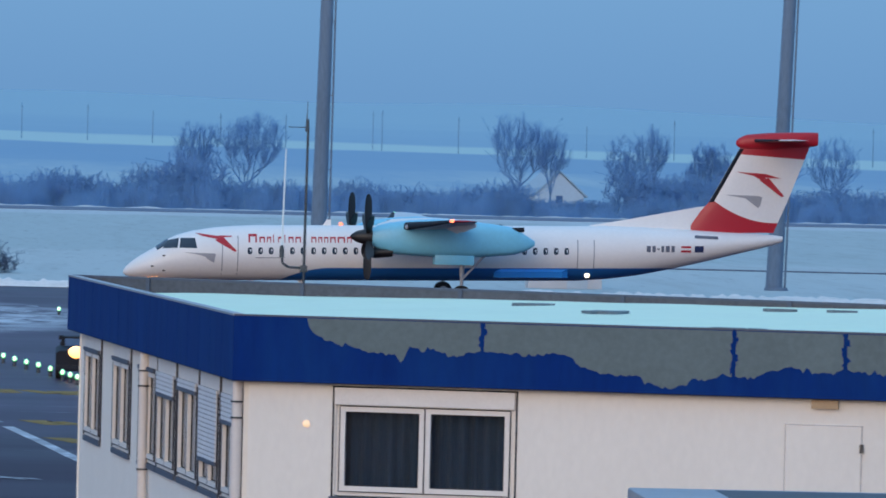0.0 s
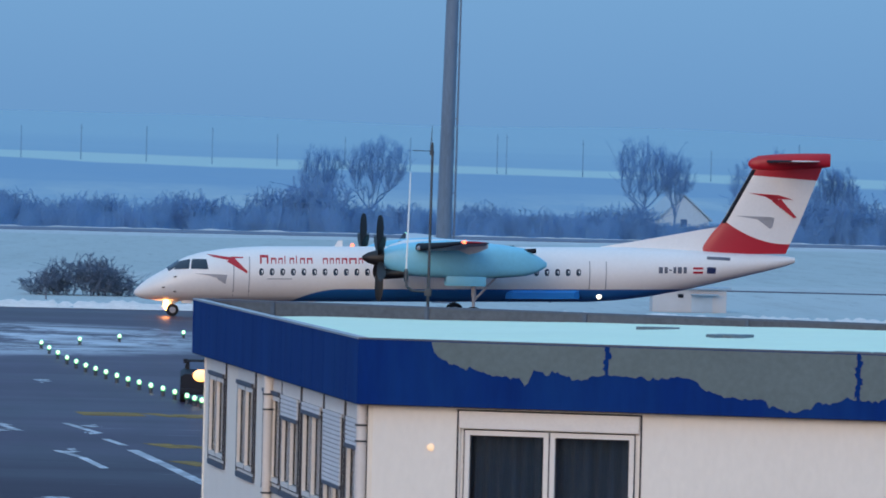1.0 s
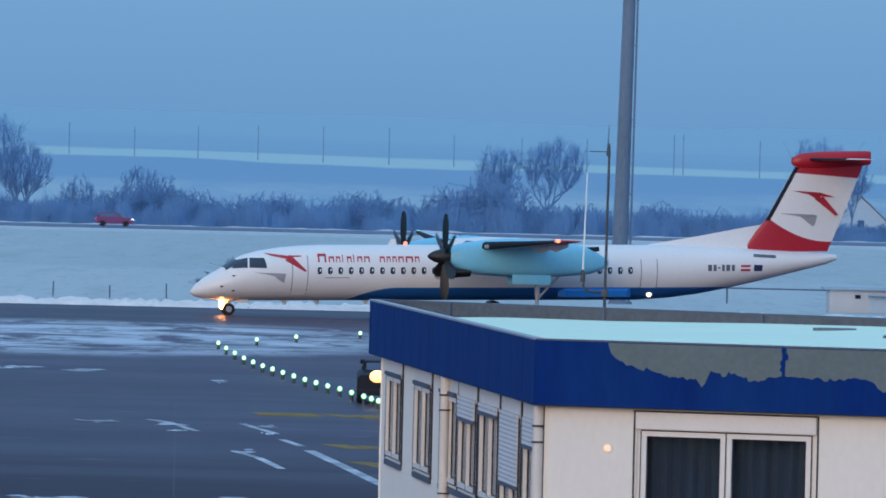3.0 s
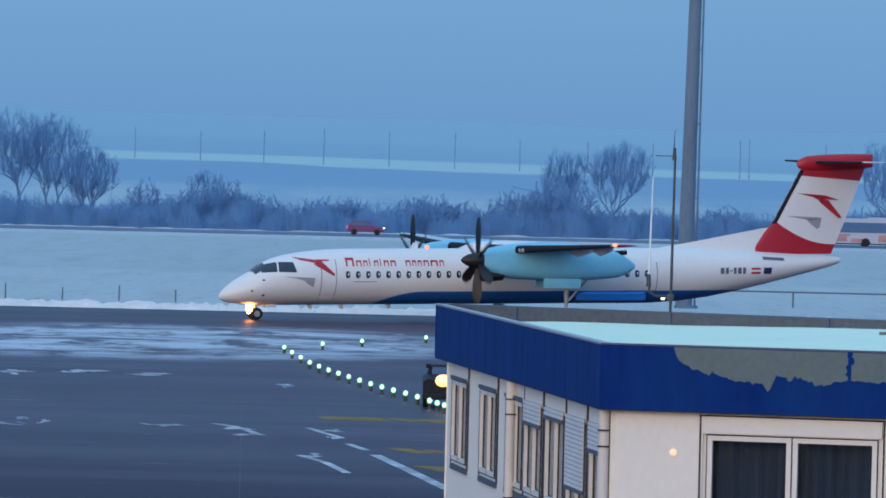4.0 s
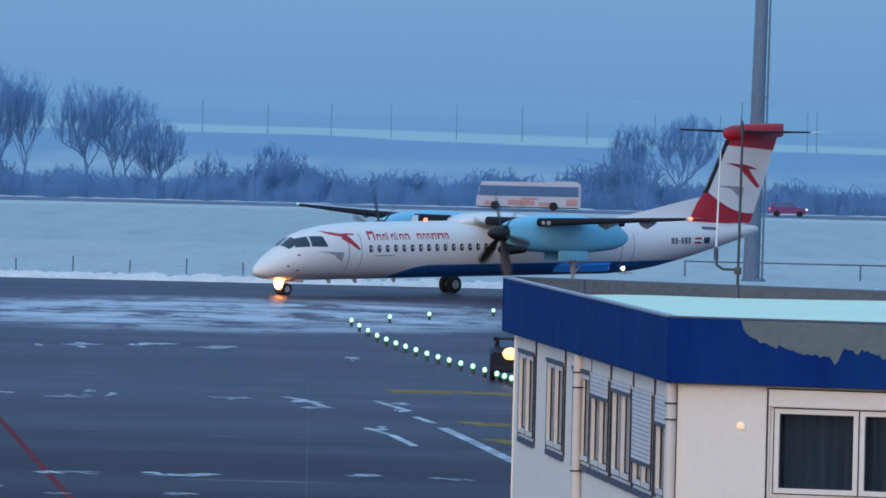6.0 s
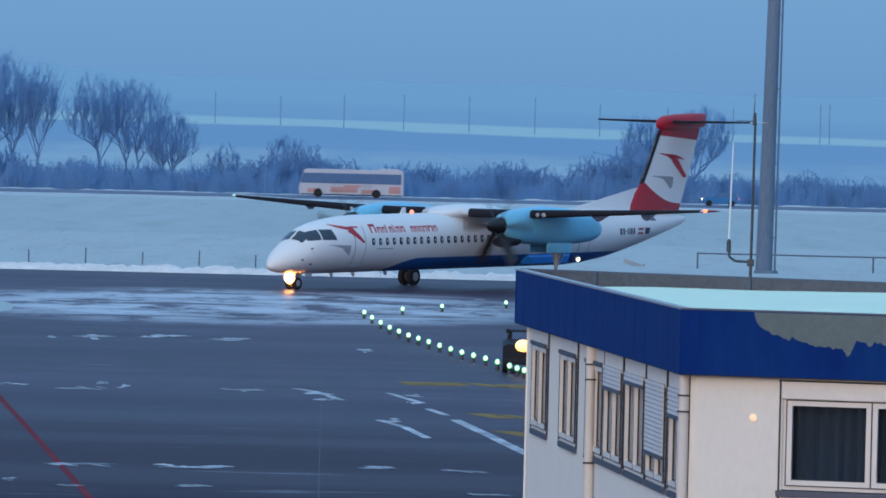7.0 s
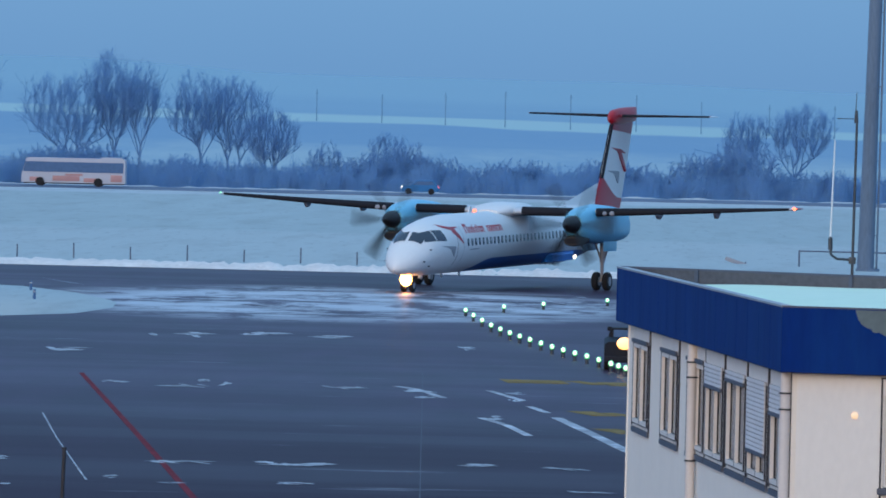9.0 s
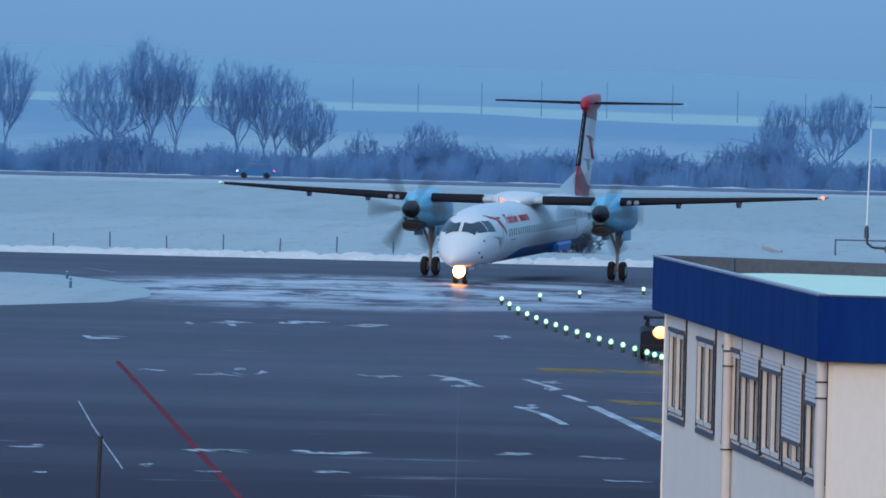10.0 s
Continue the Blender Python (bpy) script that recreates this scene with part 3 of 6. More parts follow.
def wheel(parent, c, r, w, name="wheel"):
    bm = bmesh.new()
    prof = [(-w / 2, r * 0.55), (-w / 2, r * 0.86), (-w * 0.36, r * 0.97), (0, r), (w * 0.36, r * 0.97), (w / 2, r * 0.86), (w / 2, r * 0.55)]
    rings = []
    for y, q in prof:
        rings.append([(c[0] + q * math.cos(t), c[1] + y, c[2] + q * math.sin(t)) for t in [2 * math.pi * i / 20 for i in range(20)]])
    loft(bm, rings)
    ty = part("tyre", bm, TYRE, parent)
    bm = tube(bmesh.new(), (c[0], c[1] - w * 0.52, c[2]), (c[0], c[1] + w * 0.52, c[2]), r * 0.5, r * 0.5, 14)
    part("rim", bm, AIR_GREY, parent)
    return ty


def make_aircraft():
    air = thing("airliner", "white twin-turboprop airliner with red tail and light blue engines taxiing", "airliner")
    bm = bmesh.new()
    rings = []
    dense = []
    for a, b in zip(HULL, HULL[1:]):
        k = 2 if b[0] - a[0] < 3 else 4
        dense += [a[0] + (b[0] - a[0]) * i / k for i in range(k)]
    dense.append(HULL[-1][0])
    for s in dense:
        lo, hi, hw = hull_at(s)
        rings.append([fly(s, hw * math.cos(t), (lo + hi) / 2 + (hi - lo) / 2 * math.sin(t)) for t in [2 * math.pi * i / 48 for i in range(48)]])
    loft(bm, rings)
    body = part("fuselage", bm, AIR_WHITE, air, "white fuselage with blue belly")
    for side in (1, -1):
        # cabin windows
        for i in range(31):
            s = 6.02 + 0.512 * i
            part("cabin_window", oval(bmesh.new(), s, 2.20, side, 0.115, 0.17), GLASS, body)
        # flight deck glazing
        for c in (((1.84, 2.30), (2.55, 2.34), (2.62, 2.80), (2.16, 2.70)), ((2.63, 2.34), (3.48, 2.32), (3.38, 2.80), (2.70, 2.80))):
            part("cockpit_window", patch(bmesh.new(), c, side, 0.012), GLASS, body)
        pane = [(1.52, 0.07), (1.60, 0.66), (2.14, 0.74), (2.12, 0.07)]
        bm = bmesh.new()
        rows = []
        for i in range(5):
            row = []
            for j in range(5):
                u, v = i / 4, j / 4
                s = (pane[0][0] * (1 - u) + pane[1][0] * u) * (1 - v) + (pane[3][0] * (1 - u) + pane[2][0] * u) * v
                y = (pane[0][1] * (1 - u) + pane[1][1] * u) * (1 - v) + (pane[3][1] * (1 - u) + pane[2][1] * u) * v
                lo, hi, hw = hull_at(s)
                z = (lo + hi) / 2 + (hi - lo) / 2 * math.sqrt(max(0.0, 1 - (y / hw) ** 2))
                row.append((bm.verts.new(fly(s - 0.012, side * y, z + 0.014)), bm.verts.new(fly(s, side * y, z - 0.02))))
            rows.append(row)
        for a, b in zip(rows, rows[1:]):
            for j in range(4):
                bm.faces.new((a[j][0], b[j][0], b[j + 1][0], a[j + 1][0]))
        part("windscreen", bm, GLASS, body)
        # doors: seams round a flush panel
        for s0, s1, z0, z1 in ((4.72, 5.42, 1.05, 2.92), (21.95, 22.7, 1.38, 2.75)):
            door = part("door", patch(bmesh.new(), ((s0, z0), (s1, z0), (s1, z1), (s0, z1)), side, 0.012, 3, 8), AIR_PLAIN, body)
            for c in (((s0 - 0.05, z0), (s0, z0), (s0, z1), (s0 - 0.05, z1)), ((s1, z0), (s1 + 0.05, z0), (s1 + 0.05, z1), (s1, z1))):
                part("door_seam", patch(bmesh.new(), c, side, 0.006, 1, 8), SEAM, body)
        # nose sensors
        for s, z in ((1.9, 1.95), (1.35, 1.45), (1.9, 1.25)):
            part("probe", ball(bmesh.new(), skin(s, z, side, 0.02), 0.05, (1.6, 1, 0.7), 8), BOOT, body)
        # red and grey arrow marks behind the flight deck, drawn as plain shapes
        bm = bmesh.new()
        patch(bm, ((3.75, 2.90), (4.55, 2.74), (4.75, 2.86), (3.42, 3.04)), side, 0.016, 6, 3)
        patch(bm, ((4.35, 2.70), (5.30, 2.14), (5.38, 2.20), (4.70, 2.88)), side, 0.018, 6, 3)
        patch(bm, ((4.55, 2.83), (5.15, 2.86), (5.15, 2.91), (4.55, 2.92)), side, 0.017, 4, 2)
        part("red_arrow", bm, AIR_RED, body)
        bm = bmesh.new()
        patch(bm, ((3.5, 2.02), (4.2, 1.82), (4.35, 2.06), (2.85, 2.12)), side, 0.016, 6, 3)
        patch(bm, ((3.9, 1.85), (4.3, 1.62), (4.38, 2.06), (3.95, 2.04)), side, 0.018, 4, 3)
        part("grey_arrow", bm, AIR_GREY, body)
        # airline title as plain red bars
        s = 5.95
        for wdt, hgt, gap in ((0.34, 0.40, 0.1), (0.22, 0.27, 0.08), (0.17, 0.27, 0.08), (0.12, 0.36, 0.08), (0.18, 0.27, 0.08), (0.07, 0.36, 0.09), (0.2, 0.27, 0.08), (0.22, 0.27, 0.42),
                              (0.2, 0.27, 0.08), (0.16, 0.27, 0.08), (0.16, 0.27, 0.08), (0.22, 0.27, 0.08), (0.3, 0.27, 0.08), (0.18, 0.27, 0.08)):
            bm = bmesh.new()
            wdt, gap = wdt * 1.2, gap * 1.2
            bar = max(0.04, wdt * 0.2)
            patch(bm, ((s, 2.60), (s + bar, 2.60), (s + bar, 2.60 + hgt), (s, 2.60 + hgt)), side, 0.016, 1, 2)
            if wdt > 0.15:
                patch(bm, ((s + wdt - bar, 2.60), (s + wdt, 2.60), (s + wdt, 2.60 + hgt), (s + wdt - bar, 2.60 + hgt)), side, 0.016, 1, 2)
                patch(bm, ((s + bar, 2.60 + hgt * 0.72), (s + wdt - bar, 2.60 + hgt * 0.72), (s + wdt - bar, 2.60 + hgt), (s + bar, 2.60 + hgt)), side, 0.015, 1, 1)
            s += wdt + gap
            part("title_bar", bm, AIR_RED, body)
        part("subtitle_bar", patch(bmesh.new(), ((6.3, 1.85), (7.5, 1.85), (7.5, 1.89), (6.3, 1.89)), side, 0.012, 2, 1), SEAM, body)
        # registration as bars, two small flags
        s = 25.3
        for wdt in (0.2, 0.16, 0.12, 0.14, 0.2, 0.16):
            hh = 0.30 if wdt > 0.12 else 0.07
            part("registration_bar", patch(bmesh.new(), ((s, 2.32 - hh / 2), (s + wdt, 2.32 - hh / 2), (s + wdt, 2.32 + hh / 2), (s, 2.32 + hh / 2)), side, 0.012, 1, 2), REG, body)
            s += wdt + 0.08
        for z0, z1, mt in ((2.16, 2.26, AIR_RED), (2.26, 2.36, AIR_PLAIN), (2.36, 2.46, AIR_RED)):
            part("flag_stripe", patch(bmesh.new(), ((27.0, z0), (27.5, z0), (27.5, z1), (27.0, z1)), side, 0.012, 2, 1), mt, body)
        part("flag_navy", patch(bmesh.new(), ((27.68, 2.16), (28.12, 2.16), (28.12, 2.46), (27.68, 2.46)), side, 0.012, 2, 2), AIR_NAVY, body)
        part("tail_vent", patch(bmesh.new(), ((27.7, 2.84), (28.85, 2.78), (28.85, 2.92), (27.7, 2.98)), side, 0.012, 4, 1), REG, body)
        part("belly_fairing", loft(bmesh.new(), [[fly(s, side * y, z) for y, z in ((0.7, 0.86), (w, 0.92), (w + 0.05, 1.22), (1.1, 1.34))] for s, w in ((17.9, 0.95), (18.2, 1.16), (21.2, 1.16), (21.5, 0.95))]), AIR_SKY, body, "lighter blue belly fairing", smooth=False)
        part("belly_lamp", ball(bmesh.new(), skin(22.45, 1.06, side, 0.03), 0.13, (1, 0.6, 1), 10), LAMP_WHITE, body)
    # blade aerials, beacon, vents
    for s, h in ((9.6, 0.32), (15.2, 0.35)):
        bm = loft(bmesh.new(), [[fly(s + a, b, z) for a, b in ((0, -0.03), (0.42, -0.03), (0.42, 0.03), (0, 0.03))] if z < 3.5 else [fly(s + a, b, z) for a, b in ((0.2, -0.02), (0.42, -0.02), (0.42, 0.02), (0.2, 0.02))] for z in (3.38, 3.38 + h)])
        part("aerial", bm, AIR_PLAIN, body)
    part("beacon", ball(bmesh.new(), fly(10.5, 0, 3.48), 0.11, (1, 1, 0.9), 10), LAMP_BEACON, body, "lit red beacon")
    for s in (4.4, 6.0, 8.4):
        part("belly_aerial", loft(bmesh.new(), [[fly(s + a, b, 0.80) for a, b in ((0, -0.02), (0.3, -0.02), (0.3, 0.02), (0, 0.02))], [fly(s + a, b, 0.55) for a, b in ((0.15, -0.015), (0.3, -0.015), (0.3, 0.015), (0.15, 0.015))]]), AIR_PLAIN, body)
    # wing
    for side in (1, -1):
        bm = surface(bmesh.new(), [(13.05, side * 0.0, 3.38, 3.05, 0.40), (13.05, side * 4.4, 3.40, 3.0, 0.38), (13.75, side * 9.5, 3.60, 2.2, 0.25), (14.32, side * 14.1, 3.81, 1.30, 0.12)])
        wing = part("wing", bm, AIR_WING, air, "grey wing with black de-icing boots")
        bm = surface(bmesh.new(), [(13.01, side * 1.4, 3.385, 0.62, 0.43), (13.01, side * 3.8, 3.40, 0.62, 0.41)])
        part("leading_edge", bm, BOOT, wing)
        bm = surface(bmesh.new(), [(13.07, side * 5.0, 3.42, 0.60, 0.40), (13.71, side * 9.5, 3.60, 0.46, 0.27), (14.27, side * 13.9, 3.80, 0.28, 0.13)])
        part("leading_edge", bm, BOOT, wing)
        for y in (7.3, 10.1):
            k = (y - 4.4) / 9.7
            bm = loft(bmesh.new(), [[fly(s, side * y + dy * wd, zz) for dy, zz in ((-1, z + 0.10), (1, z + 0.10), (0.6, z - dz), (-0.6, z - dz))] for s, wd, dz, z in
                                    [(14.8 + 0.3 * k, 0.05, 0.04, 3.30 + 0.34 * k), (15.4, 0.17, 0.24, 3.28 + 0.37 * k), (16.3 - 0.5 * k, 0.05, 0.06, 3.32 + 0.40 * k)]])
            part("flap_fairing", bm, AIR_WING, wing)
        bm = surface(bmesh.new(), [(14.30, side * 14.1, 3.81, 1.32, 0.125), (14.6, side * 14.26, 3.83, 0.9, 0.05)])
        part("wing_tip", bm, AIR_RED if side > 0 else AIR_PLAIN, wing)
        part("navigation_lamp", ball(bmesh.new(), fly(14.45, side * 14.12, 3.84), 0.10 if side > 0 else 0.08, (1.3, 1, 0.8), 10), LAMP_RED if side > 0 else LAMP_GREEN, wing, "lit navigation lamp")
        for y in (5.4, 5.75):
            part("landing_lens", ball(bmesh.new(), fly(13.17, side * y, 3.43), 0.13, (0.6, 1, 0.85), 12), AIR_GREY, wing, "unlit grey landing lamp lens")
        # engine nacelle
        y = side * 4.4
        rings = [ring_at(s, zb, zt, hw, y, 28, 0.68) for s, zb, zt, hw in ((11.62, 2.52, 3.36, 0.42), (11.9, 2.32, 3.5, 0.53), (12.5, 2.14, 3.64, 0.62), (13.4, 2.05, 3.74, 0.66), (14.6, 1.98, 3.80, 0.68), (16.2, 1.96, 3.70, 0.66),
                                                                  (17.3, 1.99, 3.58, 0.62), (18.2, 2.06, 3.44, 0.52), (18.5, 2.10, 3.38, 0.47), (18.85, 2.2, 3.14, 0.38), (19.2, 2.36, 2.92, 0.24), (19.45, 2.52, 2.74, 0.08))]
        nac = part("nacelle", loft(bmesh.new(), rings), AIR_CYAN, air, "light blue engine nacelle")
        part("intake", loft(bmesh.new(), [ring_at(s, zb, zt, hw, y, 16) for s, zb, zt, hw in ((11.55, 1.98, 2.36, 0.40), (11.75, 1.92, 2.44, 0.46), (12.6, 1.98, 2.5, 0.5))]), PROP, nac, "dark intake below the spinner")
        part("intake_mouth", loft(bmesh.new(), [ring_at(s, zb, zt, hw, y, 16) for s, zb, zt, hw in ((11.52, 2.03, 2.31, 0.35), (11.6, 2.03, 2.31, 0.35))]), BOOT, nac)
        part("exhaust", tube(bmesh.new(), fly(18.2, y + side * 0.2, 3.25), fly(18.9, y + side * 0.3, 3.3), 0.13, 0.11, 14), BOOT, nac)
        part("gear_door", boxed(16 - 16.5, 16 - 14.6, y - 0.52, y - 0.48, 1.84, 2.3, bevel=0.015), AIR_CYAN, nac)
        part("gear_door", boxed(16 - 16.5, 16 - 14.6, y + 0.48, y + 0.52, 1.84, 2.3, bevel=0.015), AIR_CYAN, nac)
        # main gear
        gear = thing("main_gear", "", "")
        gear.parent = air
        bm = tube(bmesh.new(), (0.02, y, 0.43), (0.02, y, 1.3), 0.075, 0.09, 12)
        tube(bm, (0.02, y, 1.3), (0.02, y, 2.4), 0.12, 0.13, 12)
        tube(bm, (0.05, y, 1.1), (-1.1, y, 2.35), 0.06, 0.06, 8)
        tube(bm, (0.02, y - 0.1, 1.5), (0.02, y - 0.4, 2.3), 0.05, 0.05, 8)
        tube(bm, (0.02, y + 0.1, 1.5), (0.02, y + 0.4, 2.3), 0.05, 0.05, 8)
        tube(bm, (0.02, y - 0.36, 0.43), (0.02, y + 0.36, 0.43), 0.06, 0.06, 10)
        part("leg", bm, AIR_GREY, gear)
        for dy in (-0.26, 0.26):
            wheel(gear, (0.02, y + dy, 0.43), 0.43, 0.28)
        # propeller: turns on the nacelle, in its own space
        prop = thing("propeller", "black six-bladed propeller", "")
        prop.parent = air
        hub = fly(11.42, y, 2.94)
        rings = []
        for s, r in ((-0.86, 0.02), (-0.78, 0.12), (-0.55, 0.26), (-0.2, 0.36), (0.1, 0.40), (0.18, 0.40)):
            rings.append([(-s, r * math.cos(t), r * math.sin(t)) for t in [2 * math.pi * i / 20 for i in range(20)]])
        part("spinner", loft(bmesh.new(), rings), PROP, prop)
        for i in range(6):
            turn = Matrix.Rotation(radians(60 * i), 4, "X")
            rings = []
            for r, ch, tw in ((0.3, 0.18, 74), (0.6, 0.30, 68), (1.0, 0.42, 60), (1.4, 0.47, 54), (1.75, 0.44, 50), (1.98, 0.30, 47), (2.05, 0.10, 46)):
                a = radians(tw)
                rings.append([turn @ Vector((u * math.sin(a) + w * math.cos(a), u * math.cos(a) - w * math.sin(a), r)) for u, w in ((-ch / 2, 0), (0, 0.03), (ch / 2, 0), (0, -0.03))])
            part("blade", loft(bmesh.new(), rings), PROP, prop)
        PROPS.append((prop, hub))
    part("wing_fairing", loft(bmesh.new(), [ring_at(s, zb, zt, hw, 0, 20) for s, zb, zt, hw in ((12.3, 3.2, 3.48, 0.5), (13.0, 3.1, 3.74, 1.0), (14.5, 3.1, 3.80, 1.15), (16.0, 3.1, 3.74, 1.0), (17.4, 3.2, 3.47, 0.4))]), AIR_PLAIN, body)
    # tail
    part("dorsal_fin", loft(bmesh.new(), [[fly(s, -w, 3.2), fly(s, 0, zt), fly(s, w, 3.2)] for s, zt, w in ((22.6, 3.44, 0.05), (24.5, 3.74, 0.13), (26.5, 4.10, 0.16), (27.9, 4.35, 0.10), (28.3, 4.40, 0.05))]), AIR_PLAIN, body)
    fin = part("fin", surface(bmesh.new(), [(27.15, 0, 3.1, 4.5, 0.26), (28.45, 0, 4.6, 3.85, 0.22), (29.95, 0, 7.3, 3.4, 0.18)], True), FIN, air, "white fin with red bands")
    part("leading_edge", surface(bmesh.new(), [(28.46, 0, 4.60, 0.30, 0.25), (29.90, 0, 7.2, 0.27, 0.21)], True), BOOT, fin)
    for side in (1, -1):
        bm = bmesh.new()
        for tri in (((29.75, 5.92), (31.0, 5.64), (31.95, 5.60), (31.2, 5.82)), ((30.5, 5.78), (31.1, 5.46), (31.25, 5.5), (31.15, 5.74)), ((30.90, 5.52), (32.0, 4.70), (32.12, 4.74), (31.35, 5.62))):
            vs = [bm.verts.new(fly(s, side * 0.135, z + 0.15)) for s, z in tri]
            lo = [bm.verts.new(fly(s, side * 0.05, z + 0.15)) for s, z in tri]
            bm.faces.new(vs)
            for i in range(4):
                bm.faces.new((vs[i], vs[(i + 1) % 4], lo[(i + 1) % 4], lo[i]))
        part("red_arrow", bm, AIR_RED, fin)
        bm = bmesh.new()
        for tri in (((29.15, 4.66), (30.5, 4.44), (31.0, 4.5), (30.9, 4.60)), ((30.2, 4.5), (30.85, 4.02), (30.95, 4.12), (31.05, 4.56))):
            vs = [bm.verts.new(fly(s, side * 0.135, z + 0.3)) for s, z in tri]
            lo = [bm.verts.new(fly(s, side * 0.05, z + 0.3)) for s, z in tri]
            bm.faces.new(vs)
            for i in range(4):
                bm.faces.new((vs[i], vs[(i + 1) % 4], lo[(i + 1) % 4], lo[i]))
        part("grey_arrow", bm, AIR_GREY, fin)
    tail = part("tail_bullet", loft(bmesh.new(), [ring_at(s, zb, zt, hw, 0, 20) for s, zb, zt, hw in ((29.72, 7.40, 7.58, 0.04), (29.85, 7.26, 7.72, 0.16), (30.2, 7.18, 7.88, 0.25), (31.2, 7.14, 7.97, 0.29), (32.4, 7.22, 8.00, 0.27), (33.5, 7.30, 8.00, 0.14), (33.75, 7.36, 7.98, 0.05))]), AIR_RED, air, "red tail bullet fairing")
    for side in (1, -1):
        tp = part("tailplane", surface(bmesh.new(), [(30.6, side * 0.1, 7.58, 2.5, 0.13), (31.1, side * 4.64, 7.62, 1.45, 0.07)]), AIR_RED, air, "red tailplane with black leading edge")
        part("leading_edge", surface(bmesh.new(), [(30.56, side * 0.35, 7.58, 0.30, 0.15), (31.07, side * 4.6, 7.62, 0.24, 0.085)]), BOOT, tp)
        part("tip_cap", surface(bmesh.new(), [(31.08, side * 4.64, 7.62, 1.48, 0.072), (31.3, side * 4.72, 7.62, 1.2, 0.03)]), AIR_PLAIN, tp)
    # nose gear
    gear = thing("nose_gear", "", "")
    gear.parent = air
    bm = tube(bmesh.new(), (14.15, 0, 0.3), (14.2, 0, 1.1), 0.06, 0.08, 10)
    tube(bm, (14.15, -0.24, 0.3), (14.15, 0.24, 0.3), 0.04, 0.04, 8)
    tube(bm, (14.15, 0, 0.6), (13.4, 0, 1.0), 0.04, 0.04, 8)
    part("leg", bm, AIR_GREY, gear)
    for dy in (-0.2, 0.2):
        wheel(gear, (14.15, dy, 0.3), 0.3, 0.18)
    for dy in (-0.3, 0.3):
        part("gear_door", boxed(13.2, 13.7, dy - 0.012, dy + 0.012, 0.62, 0.9, bevel=0.008), AIR_PLAIN, gear)
    part("landing_lamp", ball(bmesh.new(), (14.45, 0, 0.56), 0.28, (0.5, 1, 1), 14), LAMP_WARM, gear, "lit landing lamp")
    return air


PROPS = []
AIRCRAFT = make_aircraft()


def shift_wall(p, q, off):
    d = (q - p).normalized()
    n = Vector((d.y, -d.x))
    return p + n * off, q + n * off


WALL_IN = 0.16


